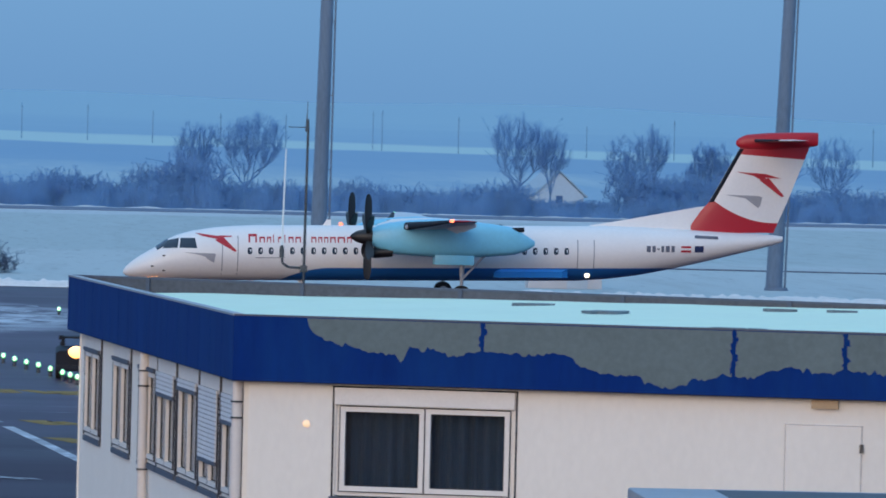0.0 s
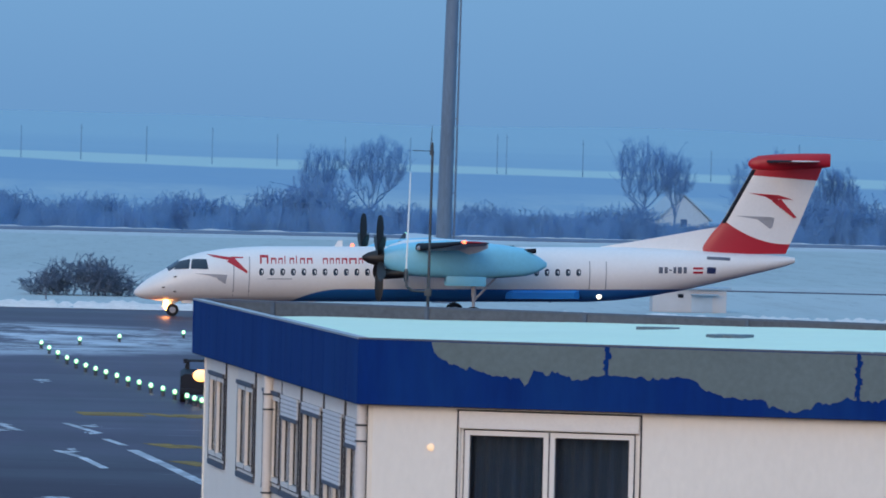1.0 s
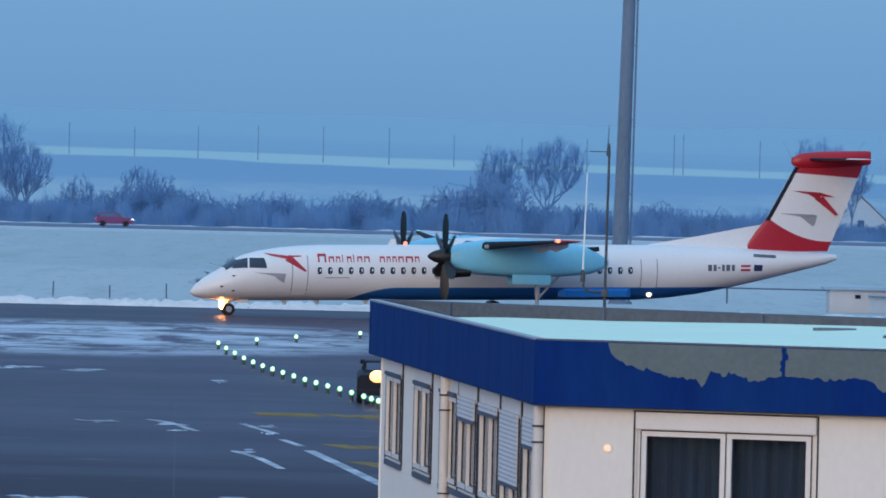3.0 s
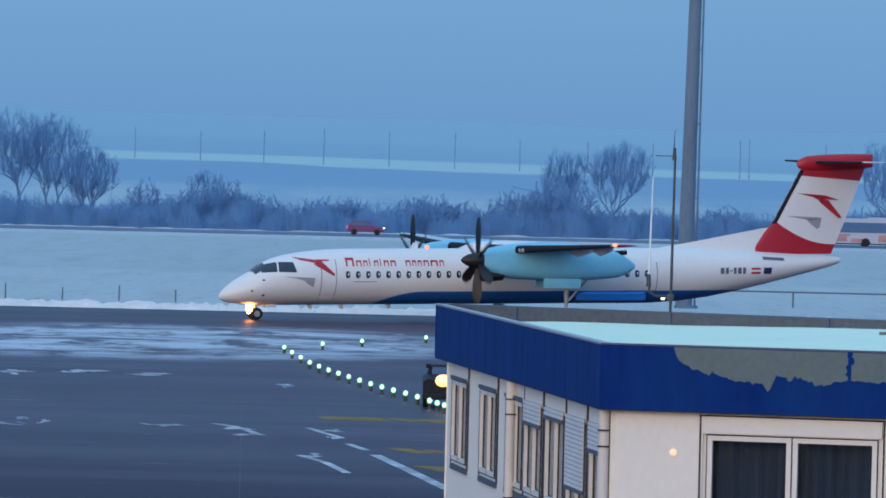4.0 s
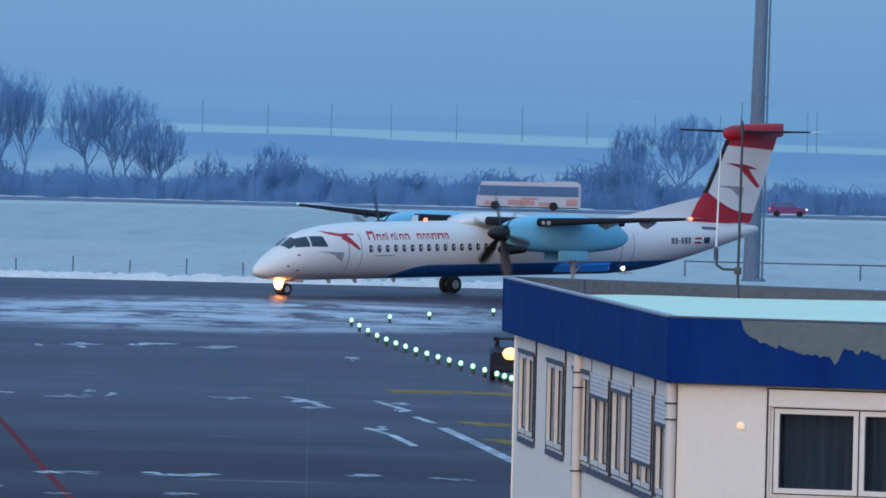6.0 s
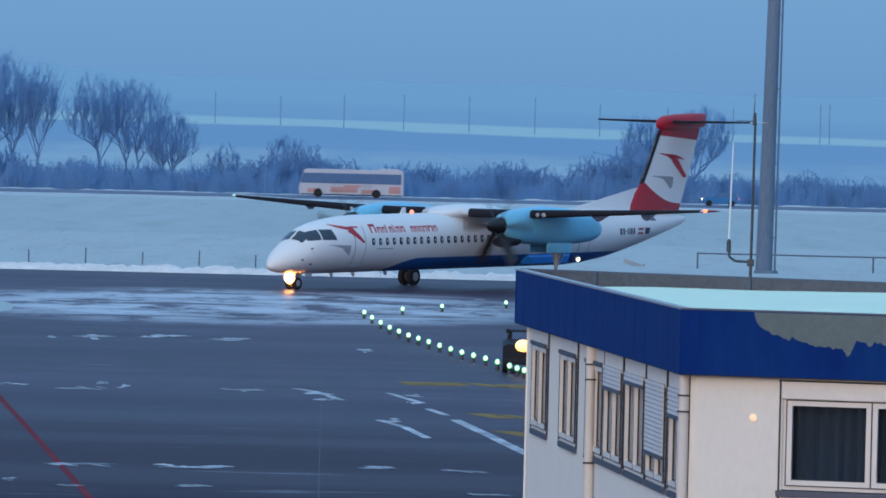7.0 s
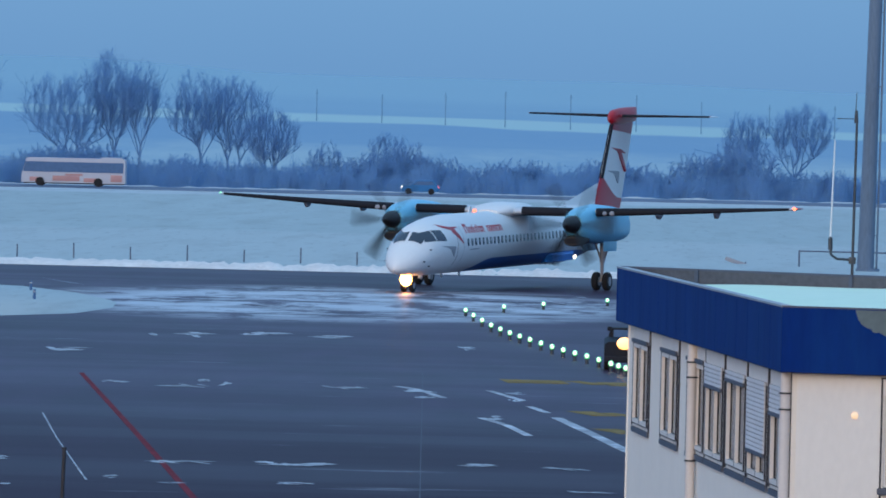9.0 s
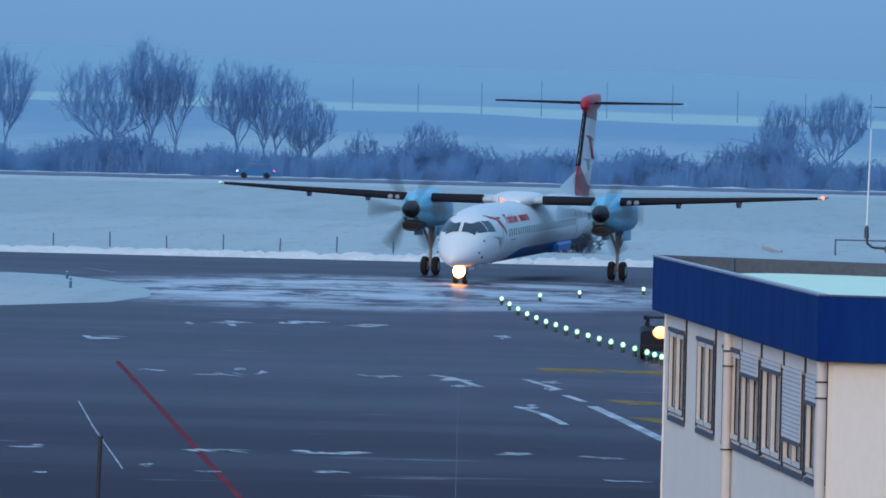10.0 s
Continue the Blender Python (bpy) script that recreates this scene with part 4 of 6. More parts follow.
def make_building():
    # the wall's outline lies inside the roof band
    sp, sq = shift_wall(E, A, -WALL_IN)
    fp, fq = shift_wall(A, B, -WALL_IN)
    c0 = A + (E - A).normalized() * WALL_IN + (B - A).normalized() * WALL_IN
    house = thing("office_building", "white prefabricated office building with peeling blue roof band", "building")
    side_len, front_len = (A - E).length, (B - A).length
    # side wall with its window openings, built as bands and piers
    wins = [(1.31, 3.38), (5.12, 7.2), (8.4, 10.42), (10.6, 12.58), (12.98, 15.02), (15.3, 17.2), (17.6, 19.3)]
    z0, z1, t = 3.66, 4.90, -0.24
    bm = bmesh.new()
    on_wall(bm, E, A, 0.33, side_len - WALL_IN, 0.0, z0, t - WALL_IN, -WALL_IN)
    on_wall(bm, E, A, 0.33, side_len - WALL_IN, z1, EAVE_Z + 0.02, t - WALL_IN, -WALL_IN)
    edges = [0.33] + [v for w in wins for v in w] + [side_len - WALL_IN]
    for a, b in zip(edges[::2], edges[1::2]):
        on_wall(bm, E, A, a, b, z0, z1, t - WALL_IN, -WALL_IN)
    part("side_wall", bm, PLASTER, house, smooth=False)
    bm = bmesh.new()
    fw0, fw1 = 1.22, 3.36
    on_wall(bm, A, B, WALL_IN, front_len, 0.0, 3.74, t - WALL_IN, -WALL_IN)
    on_wall(bm, A, B, WALL_IN, fw0, 3.74, EAVE_Z + 0.02, t - WALL_IN, -WALL_IN)
    on_wall(bm, A, B, fw1, front_len, 3.74, EAVE_Z + 0.02, t - WALL_IN, -WALL_IN)
    on_wall(bm, A, B, fw0, fw1, 4.90, EAVE_Z + 0.02, t - WALL_IN, -WALL_IN)
    part("front_wall", bm, PLASTER, house, smooth=False)
    bm = bmesh.new()
    on_wall(bm, B, C, 0.0, (C - B).length, 0.0, EAVE_Z, -0.3, -WALL_IN)
    on_wall(bm, C, E, 0.0, (E - C).length - 0.42, 0.0, EAVE_Z, -0.3, -WALL_IN)
    part("rear_wall", bm, PLASTER, house, smooth=False)
    # ceiling slab over the rooms
    inner = [shift_wall(E, A, -0.3)[0] + Vector((0.3, -0.4)), A + Vector((0.5, 0.5)), B + Vector((-0.3, 0.4)), C + Vector((-0.3, -0.4))]
    part("ceiling_slab", prism(bmesh.new(), [(v.x, v.y) for v in inner], EAVE_Z - 0.02, EAVE_Z + 0.12), PLASTER, house, smooth=False)
    part("floor_slab", prism(bmesh.new(), [(v.x, v.y) for v in inner], 2.7, 2.85), PLASTER, house, smooth=False)
    # roof band: panels with narrow joints along the side, one run along the front
    n = 17
    for i in range(n):
        a, b = side_len * i / n, side_len * (i + 1) / n
        part("fascia_panel", on_wall(bmesh.new(), E, A, a + 0.006, b - 0.006, EAVE_Z, ROOF_Z - 0.03, -0.05, 0.0), FASCIA, house, smooth=False)
    part("fascia_backing", on_wall(bmesh.new(), E, A, 0.0, side_len - 0.06, EAVE_Z + 0.01, ROOF_Z - 0.04, -0.10, -0.02), FASCIA, house, smooth=False)
    part("fascia_front", on_wall(bmesh.new(), A, B, 0.0, front_len, EAVE_Z, ROOF_Z - 0.03, -0.10, 0.0), FASCIA, house, "blue fascia with flaked paint", smooth=False)
    bm = bmesh.new()
    on_wall(bm, B, C, 0.0, (C - B).length, EAVE_Z, ROOF_Z - 0.03, -0.10, 0.0)
    on_wall(bm, C, E, 0.0, (E - C).length - 0.07, EAVE_Z, ROOF_Z - 0.03, -0.10, 0.0)
    part("fascia_rear", bm, FASCIA, house, smooth=False)
    bm = bmesh.new()
    on_wall(bm, C, E, 0.1, (E - C).length - 0.22, EAVE_Z, ROOF_Z - 0.02, -0.16, -0.09)
    part("parapet", bm, PARAPET, house, "grey inner face of the roof parapet", smooth=False)
    for k in range(6):
        u = 1.4 + k * 2.6
        part("parapet_joint", on_wall(bmesh.new(), C, E, u, u + 0.06, EAVE_Z, ROOF_Z - 0.015, -0.19, -0.15), SILL, house, smooth=False)
    # soffit closes the band below
    bm = bmesh.new()
    on_wall(bm, E, A, 0.0, side_len, EAVE_Z - 0.012, EAVE_Z + 0.004, -WALL_IN - 0.02, -0.01)
    on_wall(bm, A, B, 0.0, front_len, EAVE_Z - 0.012, EAVE_Z + 0.004, -WALL_IN - 0.02, -0.01)
    part("soffit", bm, SEAL, house, smooth=False)
    bm = bmesh.new()
    on_wall(bm, E, A, 0.0, side_len, ROOF_Z - 0.03, ROOF_Z - 0.006, -0.11, 0.010)
    part("parapet_cap", bm, METAL_CAP, house, smooth=False)
    bm = bmesh.new()
    on_wall(bm, C, E, 0.0, (E - C).length - 0.18, ROOF_Z - 0.03, ROOF_Z, -0.17, 0.012)
    on_wall(bm, B, C, 0.0, (C - B).length - 0.18, ROOF_Z - 0.03, ROOF_Z, -0.17, 0.012)
    part("rear_cap", bm, SILL, house, "dark metal cap of the rear parapet", smooth=False)
    part("front_cap", on_wall(bmesh.new(), A, B, 0.0, front_len, ROOF_Z - 0.03, ROOF_Z - 0.012, -0.14, 0.006), SILL, house, "dark metal roof edge", smooth=False)
    # snow-covered deck, a little below the edge, with bare patches
    bm = bmesh.new()
    nx, ny = 40, 24
    rows = []
    for j in range(ny + 1):
        row = []
        for i in range(nx + 1):
            p = lerp(lerp(A, B, i / nx), lerp(E, C, i / nx), j / ny)
            z = 5.63 + 0.24 * (i / nx) ** 0.6 + (0.02 * noise.noise((p.x * 0.6, p.y * 0.6, 0)))
            z += max(0.0, 1 - j / 3) * (5.895 - z)
            cx = lerp(p, (A + C) / 2, 0.008)
            row.append(bm.verts.new((cx.x, cx.y, z)))
        rows.append(row)
    for a, b in zip(rows, rows[1:]):
        for i in range(nx):
            bm.faces.new((a[i], a[i + 1], b[i + 1], b[i]))
    part("roof_snow", bm, ROOF_SNOW, house, "even snow cover on the flat roof")
    for u, v, w, d, sk in ((0.495, 0.60, 0.27, 0.12, 0.5), (0.455, 0.80, 0.22, 0.05, 1.2), (0.485, 0.07, 0.12, 0.05, 0.8), (0.54, 0.06, 0.08, 0.04, -0.6), (0.51, 0.05, 0.2, 0.015, 0.2), (0.70, 0.80, 0.22, 0.03, 0.1), (0.76, 0.80, 0.2, 0.03, 0.1), (0.82, 0.80, 0.18, 0.03, 0.0)):
        p = lerp(lerp(A, B, u), lerp(E, C, u), v)
        zz = 5.63 + 0.24 * u ** 0.6
        zz += max(0.0, 1 - v * 8) * (5.895 - zz) + 0.022
        out = []
        for k in range(18):
            a = 2 * math.pi * k / 18
            r = 1 + 0.5 * noise.noise((k * 0.9, u * 9, v * 9))
            out.append((p.x + w * r * math.cos(a) + sk * d * math.sin(a) * 3, p.y + d * 3 * r * math.sin(a) - 0.28 * w * math.cos(a)))
        part("bare_patch", prism(bmesh.new(), out, zz - 0.05, zz + 0.015), BITUMEN, house, "bare dark roofing felt showing through snow", smooth=False)
    # flaked paint: the bare grey undercoat in one ragged run per panel
    keys = [(0.89, 5.86), (0.95, 5.72), (1.08, 5.63), (1.45, 5.55), (1.69, 5.49), (1.95, 5.47), (2.03, 5.40), (2.13, 5.56), (2.40, 5.56), (2.60, 5.47), (2.86, 5.52), (3.0, 5.55), (3.12, 5.54), (3.5, 5.52), (3.98, 5.55), (4.15, 5.42), (4.4, 5.33), (4.85, 5.31), (5.0, 5.22), (5.23, 5.17),
            (5.5, 5.28), (5.9, 5.35), (6.2, 5.33), (6.4, 5.42), (6.65, 5.47), (7.0, 5.40), (7.31, 5.46), (8.0, 5.4), (9.0, 5.5), (10.5, 5.4), (11.4, 5.5)]

    def low(u):
        for a, b in zip(keys, keys[1:]):
            if a[0] <= u <= b[0]:
                return a[1] + (b[1] - a[1]) * (u - a[0]) / (b[0] - a[0])
        return 5.86
    for u0, u1 in ((0.89, 2.975), (3.015, 5.955), (5.995, 7.255), (7.30, 9.22), (9.27, 11.4)):
        m = max(8, int((u1 - u0) / 0.035))
        bm = bmesh.new()
        d = (B - A).normalized()
        nn = Vector((d.y, -d.x))
        strip = []
        for i in range(m + 1):
            u = u0 + (u1 - u0) * i / m
            e = 0.035 * noise.noise((u * 9, 2, 0)) + 0.025 * noise.noise((u * 31, 5, 0))
            cell = math.floor(u / 0.055)
            e += 0.05 * noise.noise((cell * 0.77, 3, 1))
            zb = 5.86 - (5.86 - low(u) - e)
            c = A + d * (u + 0.01 * noise.noise((u * 20, 0, 0))) + nn * 0.004
            c2 = A + d * u - nn * 0.02
            strip.append([bm.verts.new((c.x, c.y, min(zb, 5.85))), bm.verts.new((c.x, c.y, 5.872)), bm.verts.new((c2.x, c2.y, min(zb, 5.85)))])
        for a, b in zip(strip, strip[1:]):
            bm.faces.new((a[0], b[0], b[1], a[1]))
            bm.faces.new((a[0], a[2], b[2], b[0]))
        for k in range(7):
            bm2 = bmesh.new()
            zz = 5.84 - k * 0.07
            if zz < low(u0 + 0.1) + 0.03 or u0 < 1:
                bm2.free()
                continue
            rim = []
            for q in range(9):
                t = 2 * math.pi * q / 9
                r = 0.034 + 0.028 * noise.noise((k * 2.1 + q * 0.8, u0, 1))
                c = A + d * (u0 - 0.02 + 0.02 * math.sin(k * 1.9) + r * math.cos(t)) + nn * 0.008
                rim.append(bm2.verts.new((c.x, c.y, zz + 1.3 * r * math.sin(t))))
            back = [bm2.verts.new(v.co - Vector((nn.x, nn.y, 0)) * 0.02) for v in rim]
            bm2.faces.new(rim)
            for q in range(9):
                bm2.faces.new((rim[q], rim[(q + 1) % 9], back[(q + 1) % 9], back[q]))
            part("paint_remnant", bm2, FASCIA, house, smooth=False)
        part("flaked_paint", bm, FLAKED, house, "bare grey undercoat where blue paint flaked off", smooth=False)
    # side windows
    for k, (a, b) in enumerate(wins):
        w = window(house, E, A, a, b, z0, z1, CREAM_CURTAIN, 2, 0.045)
        # how far each roller shutter hangs down
        drop = (0.0, 0.0, 0.0, 0.24, 0.08, 0.83, 0.30)[k]
        slats = int(drop / 0.055) + 1 if drop else 0
        for i in range(slats):
            zt = z1 - i * 0.055
            part("shutter_slat", on_wall(bmesh.new(), E, A, a + 0.05, b - 0.05, zt - 0.042, zt, -WALL_IN + 0.04, -WALL_IN + 0.058), SHUTTER, w)
        low_z = z1 - slats * 0.055 + 0.012
        if slats:
            part("shutter_backing", on_wall(bmesh.new(), E, A, a + 0.05, b - 0.05, low_z, z1, -WALL_IN + 0.026, -WALL_IN + 0.042), METAL_CAP, w, smooth=False)
        # without a shutter this dark rail stands in for shade under the window head
        part("rail_and_head_shade", on_wall(bmesh.new(), E, A, a + 0.05, b - 0.05, low_z - 0.05, low_z, -WALL_IN + 0.03, -WALL_IN + 0.062), SILL, w, smooth=False)
        # strip in the seal's dark colour stands in for shade on the recessed jamb
        part("reveal_shade", on_wall(bmesh.new(), E, A, a - 0.055, a - 0.015, z0, z1, -WALL_IN, -WALL_IN + 0.03), SEAL, w, smooth=False)
        part("shutter_box", on_wall(bmesh.new(), E, A, a - 0.02, b + 0.02, z1, EAVE_Z - 0.016, -WALL_IN - 0.01, -WALL_IN + 0.025), WHITE_FRAME, w)
        part("joint_strip", on_wall(bmesh.new(), E, A, b + 0.02, b + 0.09, 4.2 if k == 2 else z0 - 0.02, EAVE_Z - 0.014, -WALL_IN, -WALL_IN + 0.02), SEAL, w)
    # front window
    w = window(house, A, B, fw0, fw1, 3.80, 4.90, CURTAIN, leaves=2)
    part("shutter_box", on_wall(bmesh.new(), A, B, fw0 - 0.01, fw1 + 0.01, 4.87, 5.075, -WALL_IN, -WALL_IN + 0.035), WHITE_FRAME, w)
    bm = bmesh.new()
    on_wall(bm, A, B, fw0 - 0.04, fw1 + 0.04, 5.07, 5.088, -WALL_IN, -WALL_IN + 0.04)
    on_wall(bm, A, B, fw0 - 0.04, fw0 - 0.02, 3.0, 5.07, -WALL_IN, -WALL_IN + 0.012)
    on_wall(bm, A, B, fw1 + 0.02, fw1 + 0.04, 3.0, 5.07, -WALL_IN, -WALL_IN + 0.012)
    part("joint_strip", bm, SEAL, w)
    # service hatch and vent
    hatch = part("hatch", on_wall(bmesh.new(), A, B, 6.58, 7.46, 3.0, 4.80, -WALL_IN, -WALL_IN + 0.018), PLASTER, house, "flush plastered service door", smooth=False)
    bm = bmesh.new()
    on_wall(bm, A, B, 6.56, 7.48, 4.80, 4.815, -WALL_IN, -WALL_IN + 0.02)
    on_wall(bm, A, B, 6.565, 6.578, 3.0, 4.80, -WALL_IN, -WALL_IN + 0.012)
    on_wall(bm, A, B, 7.462, 7.475, 3.0, 4.80, -WALL_IN, -WALL_IN + 0.012)
    part("hatch_seam", bm, METAL_CAP, hatch)
    part("hinge", on_wall(bmesh.new(), A, B, 7.45, 7.49, 4.50, 4.60, -WALL_IN, -WALL_IN + 0.05), STEEL, hatch)
    part("vent", on_wall(bmesh.new(), A, B, 6.88, 7.19, 5.0, 5.10, -WALL_IN, -WALL_IN + 0.08), VENT_TAN, house, "small tan vent box under the eave")
    # small glowing dome added for a warm light spot beside the window
    d = (B - A).normalized()
    nn = Vector((d.y, -d.x))
    c = A + d * 0.875 - nn * (WALL_IN - 0.02)
    lamp = part("wall_light_spot", tube(bmesh.new(), (c.x - nn.x * 0.03, c.y - nn.y * 0.03, 4.63), (c.x - nn.x * 0.01, c.y - nn.y * 0.01, 4.63), 0.064, 0.06, 18), PLASTER, house, "small glowing dome standing for a warm spot of light on the wall")
    part("spot_dome", ball(bmesh.new(), (c.x - nn.x * 0.008, c.y - nn.y * 0.008, 4.63), 0.05, (1, 0.22, 0.85), 14), WALL_GLOW, lamp)
    # downpipes with clamps
    d = (A - E).normalized()
    nn = Vector((d.y, -d.x))
    for u, out in ((9.45, 0.02), (side_len - 0.22, 0.01)):
        c = E + d * u + nn * (out - WALL_IN + 0.06)
        pipe = part("downpipe", tube(bmesh.new(), (c.x, c.y, 0.02), (c.x, c.y, EAVE_Z), 0.065, 0.065, 14), PIPE, house, "cream downpipe with clamps")
        for z in (0.6, 1.9, 3.55, 4.65, 4.85) if u < 10 else (0.6, 1.9, 3.4, 4.66, 4.85):
            part("clamp", tube(bmesh.new(), (c.x, c.y, z), (c.x, c.y, z + 0.022), 0.078, 0.078, 14), STEEL, pipe)
    return house


def window(house, p, q, a, b, z0, z1, curtain, leaves=2, out=0.0):
    """A window in the wall from p to q: frame, leaves, glass, a pleated curtain and a sill."""
    W = WALL_IN - out
    w = part("window", frame_bm(p, q, a, b, z0, z1, 0.055, -W - 0.12, -W - 0.03), WHITE_FRAME, house, smooth=False)
    step_ = (b - a - 0.09) / leaves
    for i in range(leaves):
        u0 = a + 0.045 + i * step_
        part("sash", frame_bm(p, q, u0 + 0.006, u0 + step_ - 0.006, z0 + 0.05, z1 - 0.05, 0.062, -W - 0.10, -W - 0.012), WHITE_FRAME, w, smooth=False)
        part("rebate", frame_bm(p, q, u0 - 0.004, u0 + step_ + 0.004, z0 + 0.042, z1 - 0.042, 0.012, -W - 0.10, -W - 0.008), SEAL, w, smooth=False)
        part("seal", frame_bm(p, q, u0 + 0.066, u0 + step_ - 0.066, z0 + 0.11, z1 - 0.11, 0.014, -W - 0.075, -W - 0.056), SEAL, w, smooth=False)
        pane = part("pane", on_wall(bmesh.new(), p, q, u0 + 0.07, u0 + step_ - 0.07, z0 + 0.115, z1 - 0.115, -W - 0.07, -W - 0.062), PANE, w, smooth=False)
        pane.visible_shadow = False
    # pleats
    d = (q - p).normalized()
    nn = Vector((d.y, -d.x))
    bm = bmesh.new()
    n = int((b - a) / 0.02)
    rows = []
    for i in range(n + 1):
        u = a + 0.02 + (b - a - 0.04) * i / n
        o = -W - (0.092 if out else 0.2) + (0.016 if out else 0.03) * math.sin(u * 42 + 2.2 * noise.noise((u * 3, a, 0))) + 0.012 * noise.noise((u * 11, a, 4))
        c = p + d * u + nn * o
        rows.append([bm.verts.new((c.x, c.y, z)) for z in (z0 + 0.02, z1 - 0.02)])
    for r, s in zip(rows, rows[1:]):
        bm.faces.new((r[0], s[0], s[1], r[1]))
    part("curtain", bm, curtain, w)
    part("sill", on_wall(bmesh.new(), p, q, a - 0.05, b + 0.05, z0 - 0.085, z0 - 0.012, -W - 0.05, -WALL_IN + (0.035 if out else 0.07)), SILL, w)
    return w


def frame_bm(p, q, a, b, z0, z1, w, o0, o1):
    bm = bmesh.new()
    on_wall(bm, p, q, a, b, z0, z0 + w, o0, o1)
    on_wall(bm, p, q, a, b, z1 - w, z1, o0, o1)
    on_wall(bm, p, q, a, a + w, z0 + w, z1 - w, o0, o1)
    on_wall(bm, p, q, b - w, b, z0 + w, z1 - w, o0, o1)
    return bm


FLAKED = material("flaked_undercoat", (0.13, 0.178, 0.19), 0.75, vary=0.2, scale=1.4, fine=14)
VENT_TAN = material("vent_tan", (0.50, 0.36, 0.22), 0.6, vary=0.15)
PANE = bpy.data.materials.new("window_pane")
PANE.use_nodes = True
_n, _l, _b = nodes_of(PANE)
_clear = _n.new("ShaderNodeBsdfTransparent")
_clear.inputs["Color"].default_value = (0.90, 0.93, 0.94, 1)
_gloss = _n.new("ShaderNodeBsdfGlossy")
_gloss.inputs["Roughness"].default_value = 0.04
_mix = _n.new("ShaderNodeMixShader")
_mix.inputs["Fac"].default_value = 0.012
_l.new(_clear.outputs[0], _mix.inputs[1])
_l.new(_gloss.outputs[0], _mix.inputs[2])
_l.new(_mix.outputs[0], _n["Material Output"].inputs["Surface"])


def make_roof_masts():
    # back parapet line from E to C carries the aerial mast
    mx, my = 4.11, 100.22
    m = thing("aerial_mast", "dark steel aerial mast at the roof edge", "mast")
    part("pole", tube(bmesh.new(), (mx, my, 5.5), (mx + 0.02, my, 8.13), 0.022, 0.017, 10), STEEL, m)
    part("top_aerial", tube(bmesh.new(), (mx + 0.01, my, 8.06), (mx + 0.01, my, 8.24), 0.032, 0.02, 10), STEEL, m)
    part("rod", tube(bmesh.new(), (mx, my, 8.24), (mx + 0.01, my, 8.5), 0.008, 0.004, 6), STEEL, m)
    part("cross_arm", tube(bmesh.new(), (mx - 0.26, my, 8.12), (mx + 0.02, my, 8.12), 0.006, 0.006, 6), STEEL, m)
    br = bmesh.new()
    tube(br, (mx, my, 6.12), (mx - 0.22, my, 6.13), 0.018, 0.018, 8)
    tube(br, (mx - 0.22, my, 6.13), (mx - 0.305, my, 6.19), 0.018, 0.018, 8)
    tube(br, (mx - 0.305, my, 6.19), (mx - 0.315, my, 6.44), 0.018, 0.018, 8)
    part("bracket", br, STEEL, m)
    part("clamp", boxed(mx - 0.05, mx + 0.05, my - 0.04, my + 0.04, 6.06, 6.16, bevel=0.01), STEEL, m)
    part("whip_base", tube(bmesh.new(), (mx - 0.313, my, 6.26), (mx - 0.315, my, 6.42), 0.035, 0.03, 10), STEEL, m)
    part("whip_aerial", tube(bmesh.new(), (mx - 0.315, my, 6.42), (mx - 0.285, my, 7.81), 0.015, 0.009, 8), WHIP, m, "white whip aerial")
    # roof of a low shelter in front of the building
    s = thing("shelter", "low grey flat-roofed shelter before the building", "shelter")
    part("roof", boxed(6.5, 13.5, 69.0, 74.0, 4.22, 4.40, bevel=0.03), METAL_CAP, s)
    part("roof_ridge", loft(bmesh.new(), [[(x, y, z) for y, z in ((69.3, 4.40), (71.5, h), (73.8, 4.40))] for x, h in ((7.4, 4.405), (8.6, 4.475), (10.6, 4.41))]), STEEL, s)
    part("knob", boxed(6.76, 6.86, 69.1, 69.2, 4.39, 4.42, bevel=0.01), STEEL, s)
    for x, y in ((6.7, 69.3), (13.2, 69.3), (6.7, 73.7), (13.2, 73.7)):
        part("post", boxed(x - 0.05, x + 0.05, y - 0.05, y + 0.05, 0.0, 4.24), STEEL, s)


# ---- apron lights, masts, fences ----
def make_apron_lights():
    pts = [(-3.79, 280.9), (-3.39, 274.0), (-2.62, 262.1), (-1.90, 253.7), (-1.20, 247.2), (-0.46, 240.4), (0.25, 234.6), (0.98, 229.6), (1.67, 223.4), (2.06, 220.1)]
    total = 17
    first = None
    spots = []
    for i in range(total):
        k = i / (total - 1) * (len(pts) - 1) if i > 1 else i
        if i > 1:
            k = 1 + (i - 1) / (total - 2) * (len(pts) - 2)
        a = min(int(k), len(pts) - 2)
        f = k - a
        spots.append((pts[a][0] + (pts[a + 1][0] - pts[a][0]) * f, pts[a][1] + (pts[a + 1][1] - pts[a][1]) * f))
    spots += [(-2.32, 287.2), (-0.73, 293.0), (1.97, 300.9)]
    for x, y in spots:
        if first is None:
            first = thing("taxiway_light", "small lit green-white taxiway edge light", "taxiway light", pose(x, y, 0), "taxiway edge lights")
            part("base", tube(bmesh.new(), (0, 0, 0), (0, 0, 0.16), 0.07, 0.05, 10), STEEL, first)
            part("lens", ball(bmesh.new(), (0, 0, 0.25), 0.085, (1, 1, 1.15), 12), LAMP_GREEN, first, "glowing green lens")
            part("bulb", ball(bmesh.new(), (0, -0.07, 0.255), 0.045, (1, 0.8, 1.3), 10), LAMP_WHITE, first)
            part("collar", tube(bmesh.new(), (0, 0, 0.14), (0, 0, 0.17), 0.09, 0.09, 10), GREEN_RING, first)
        else:
            copy_thing(first, pose(x, y, 0))


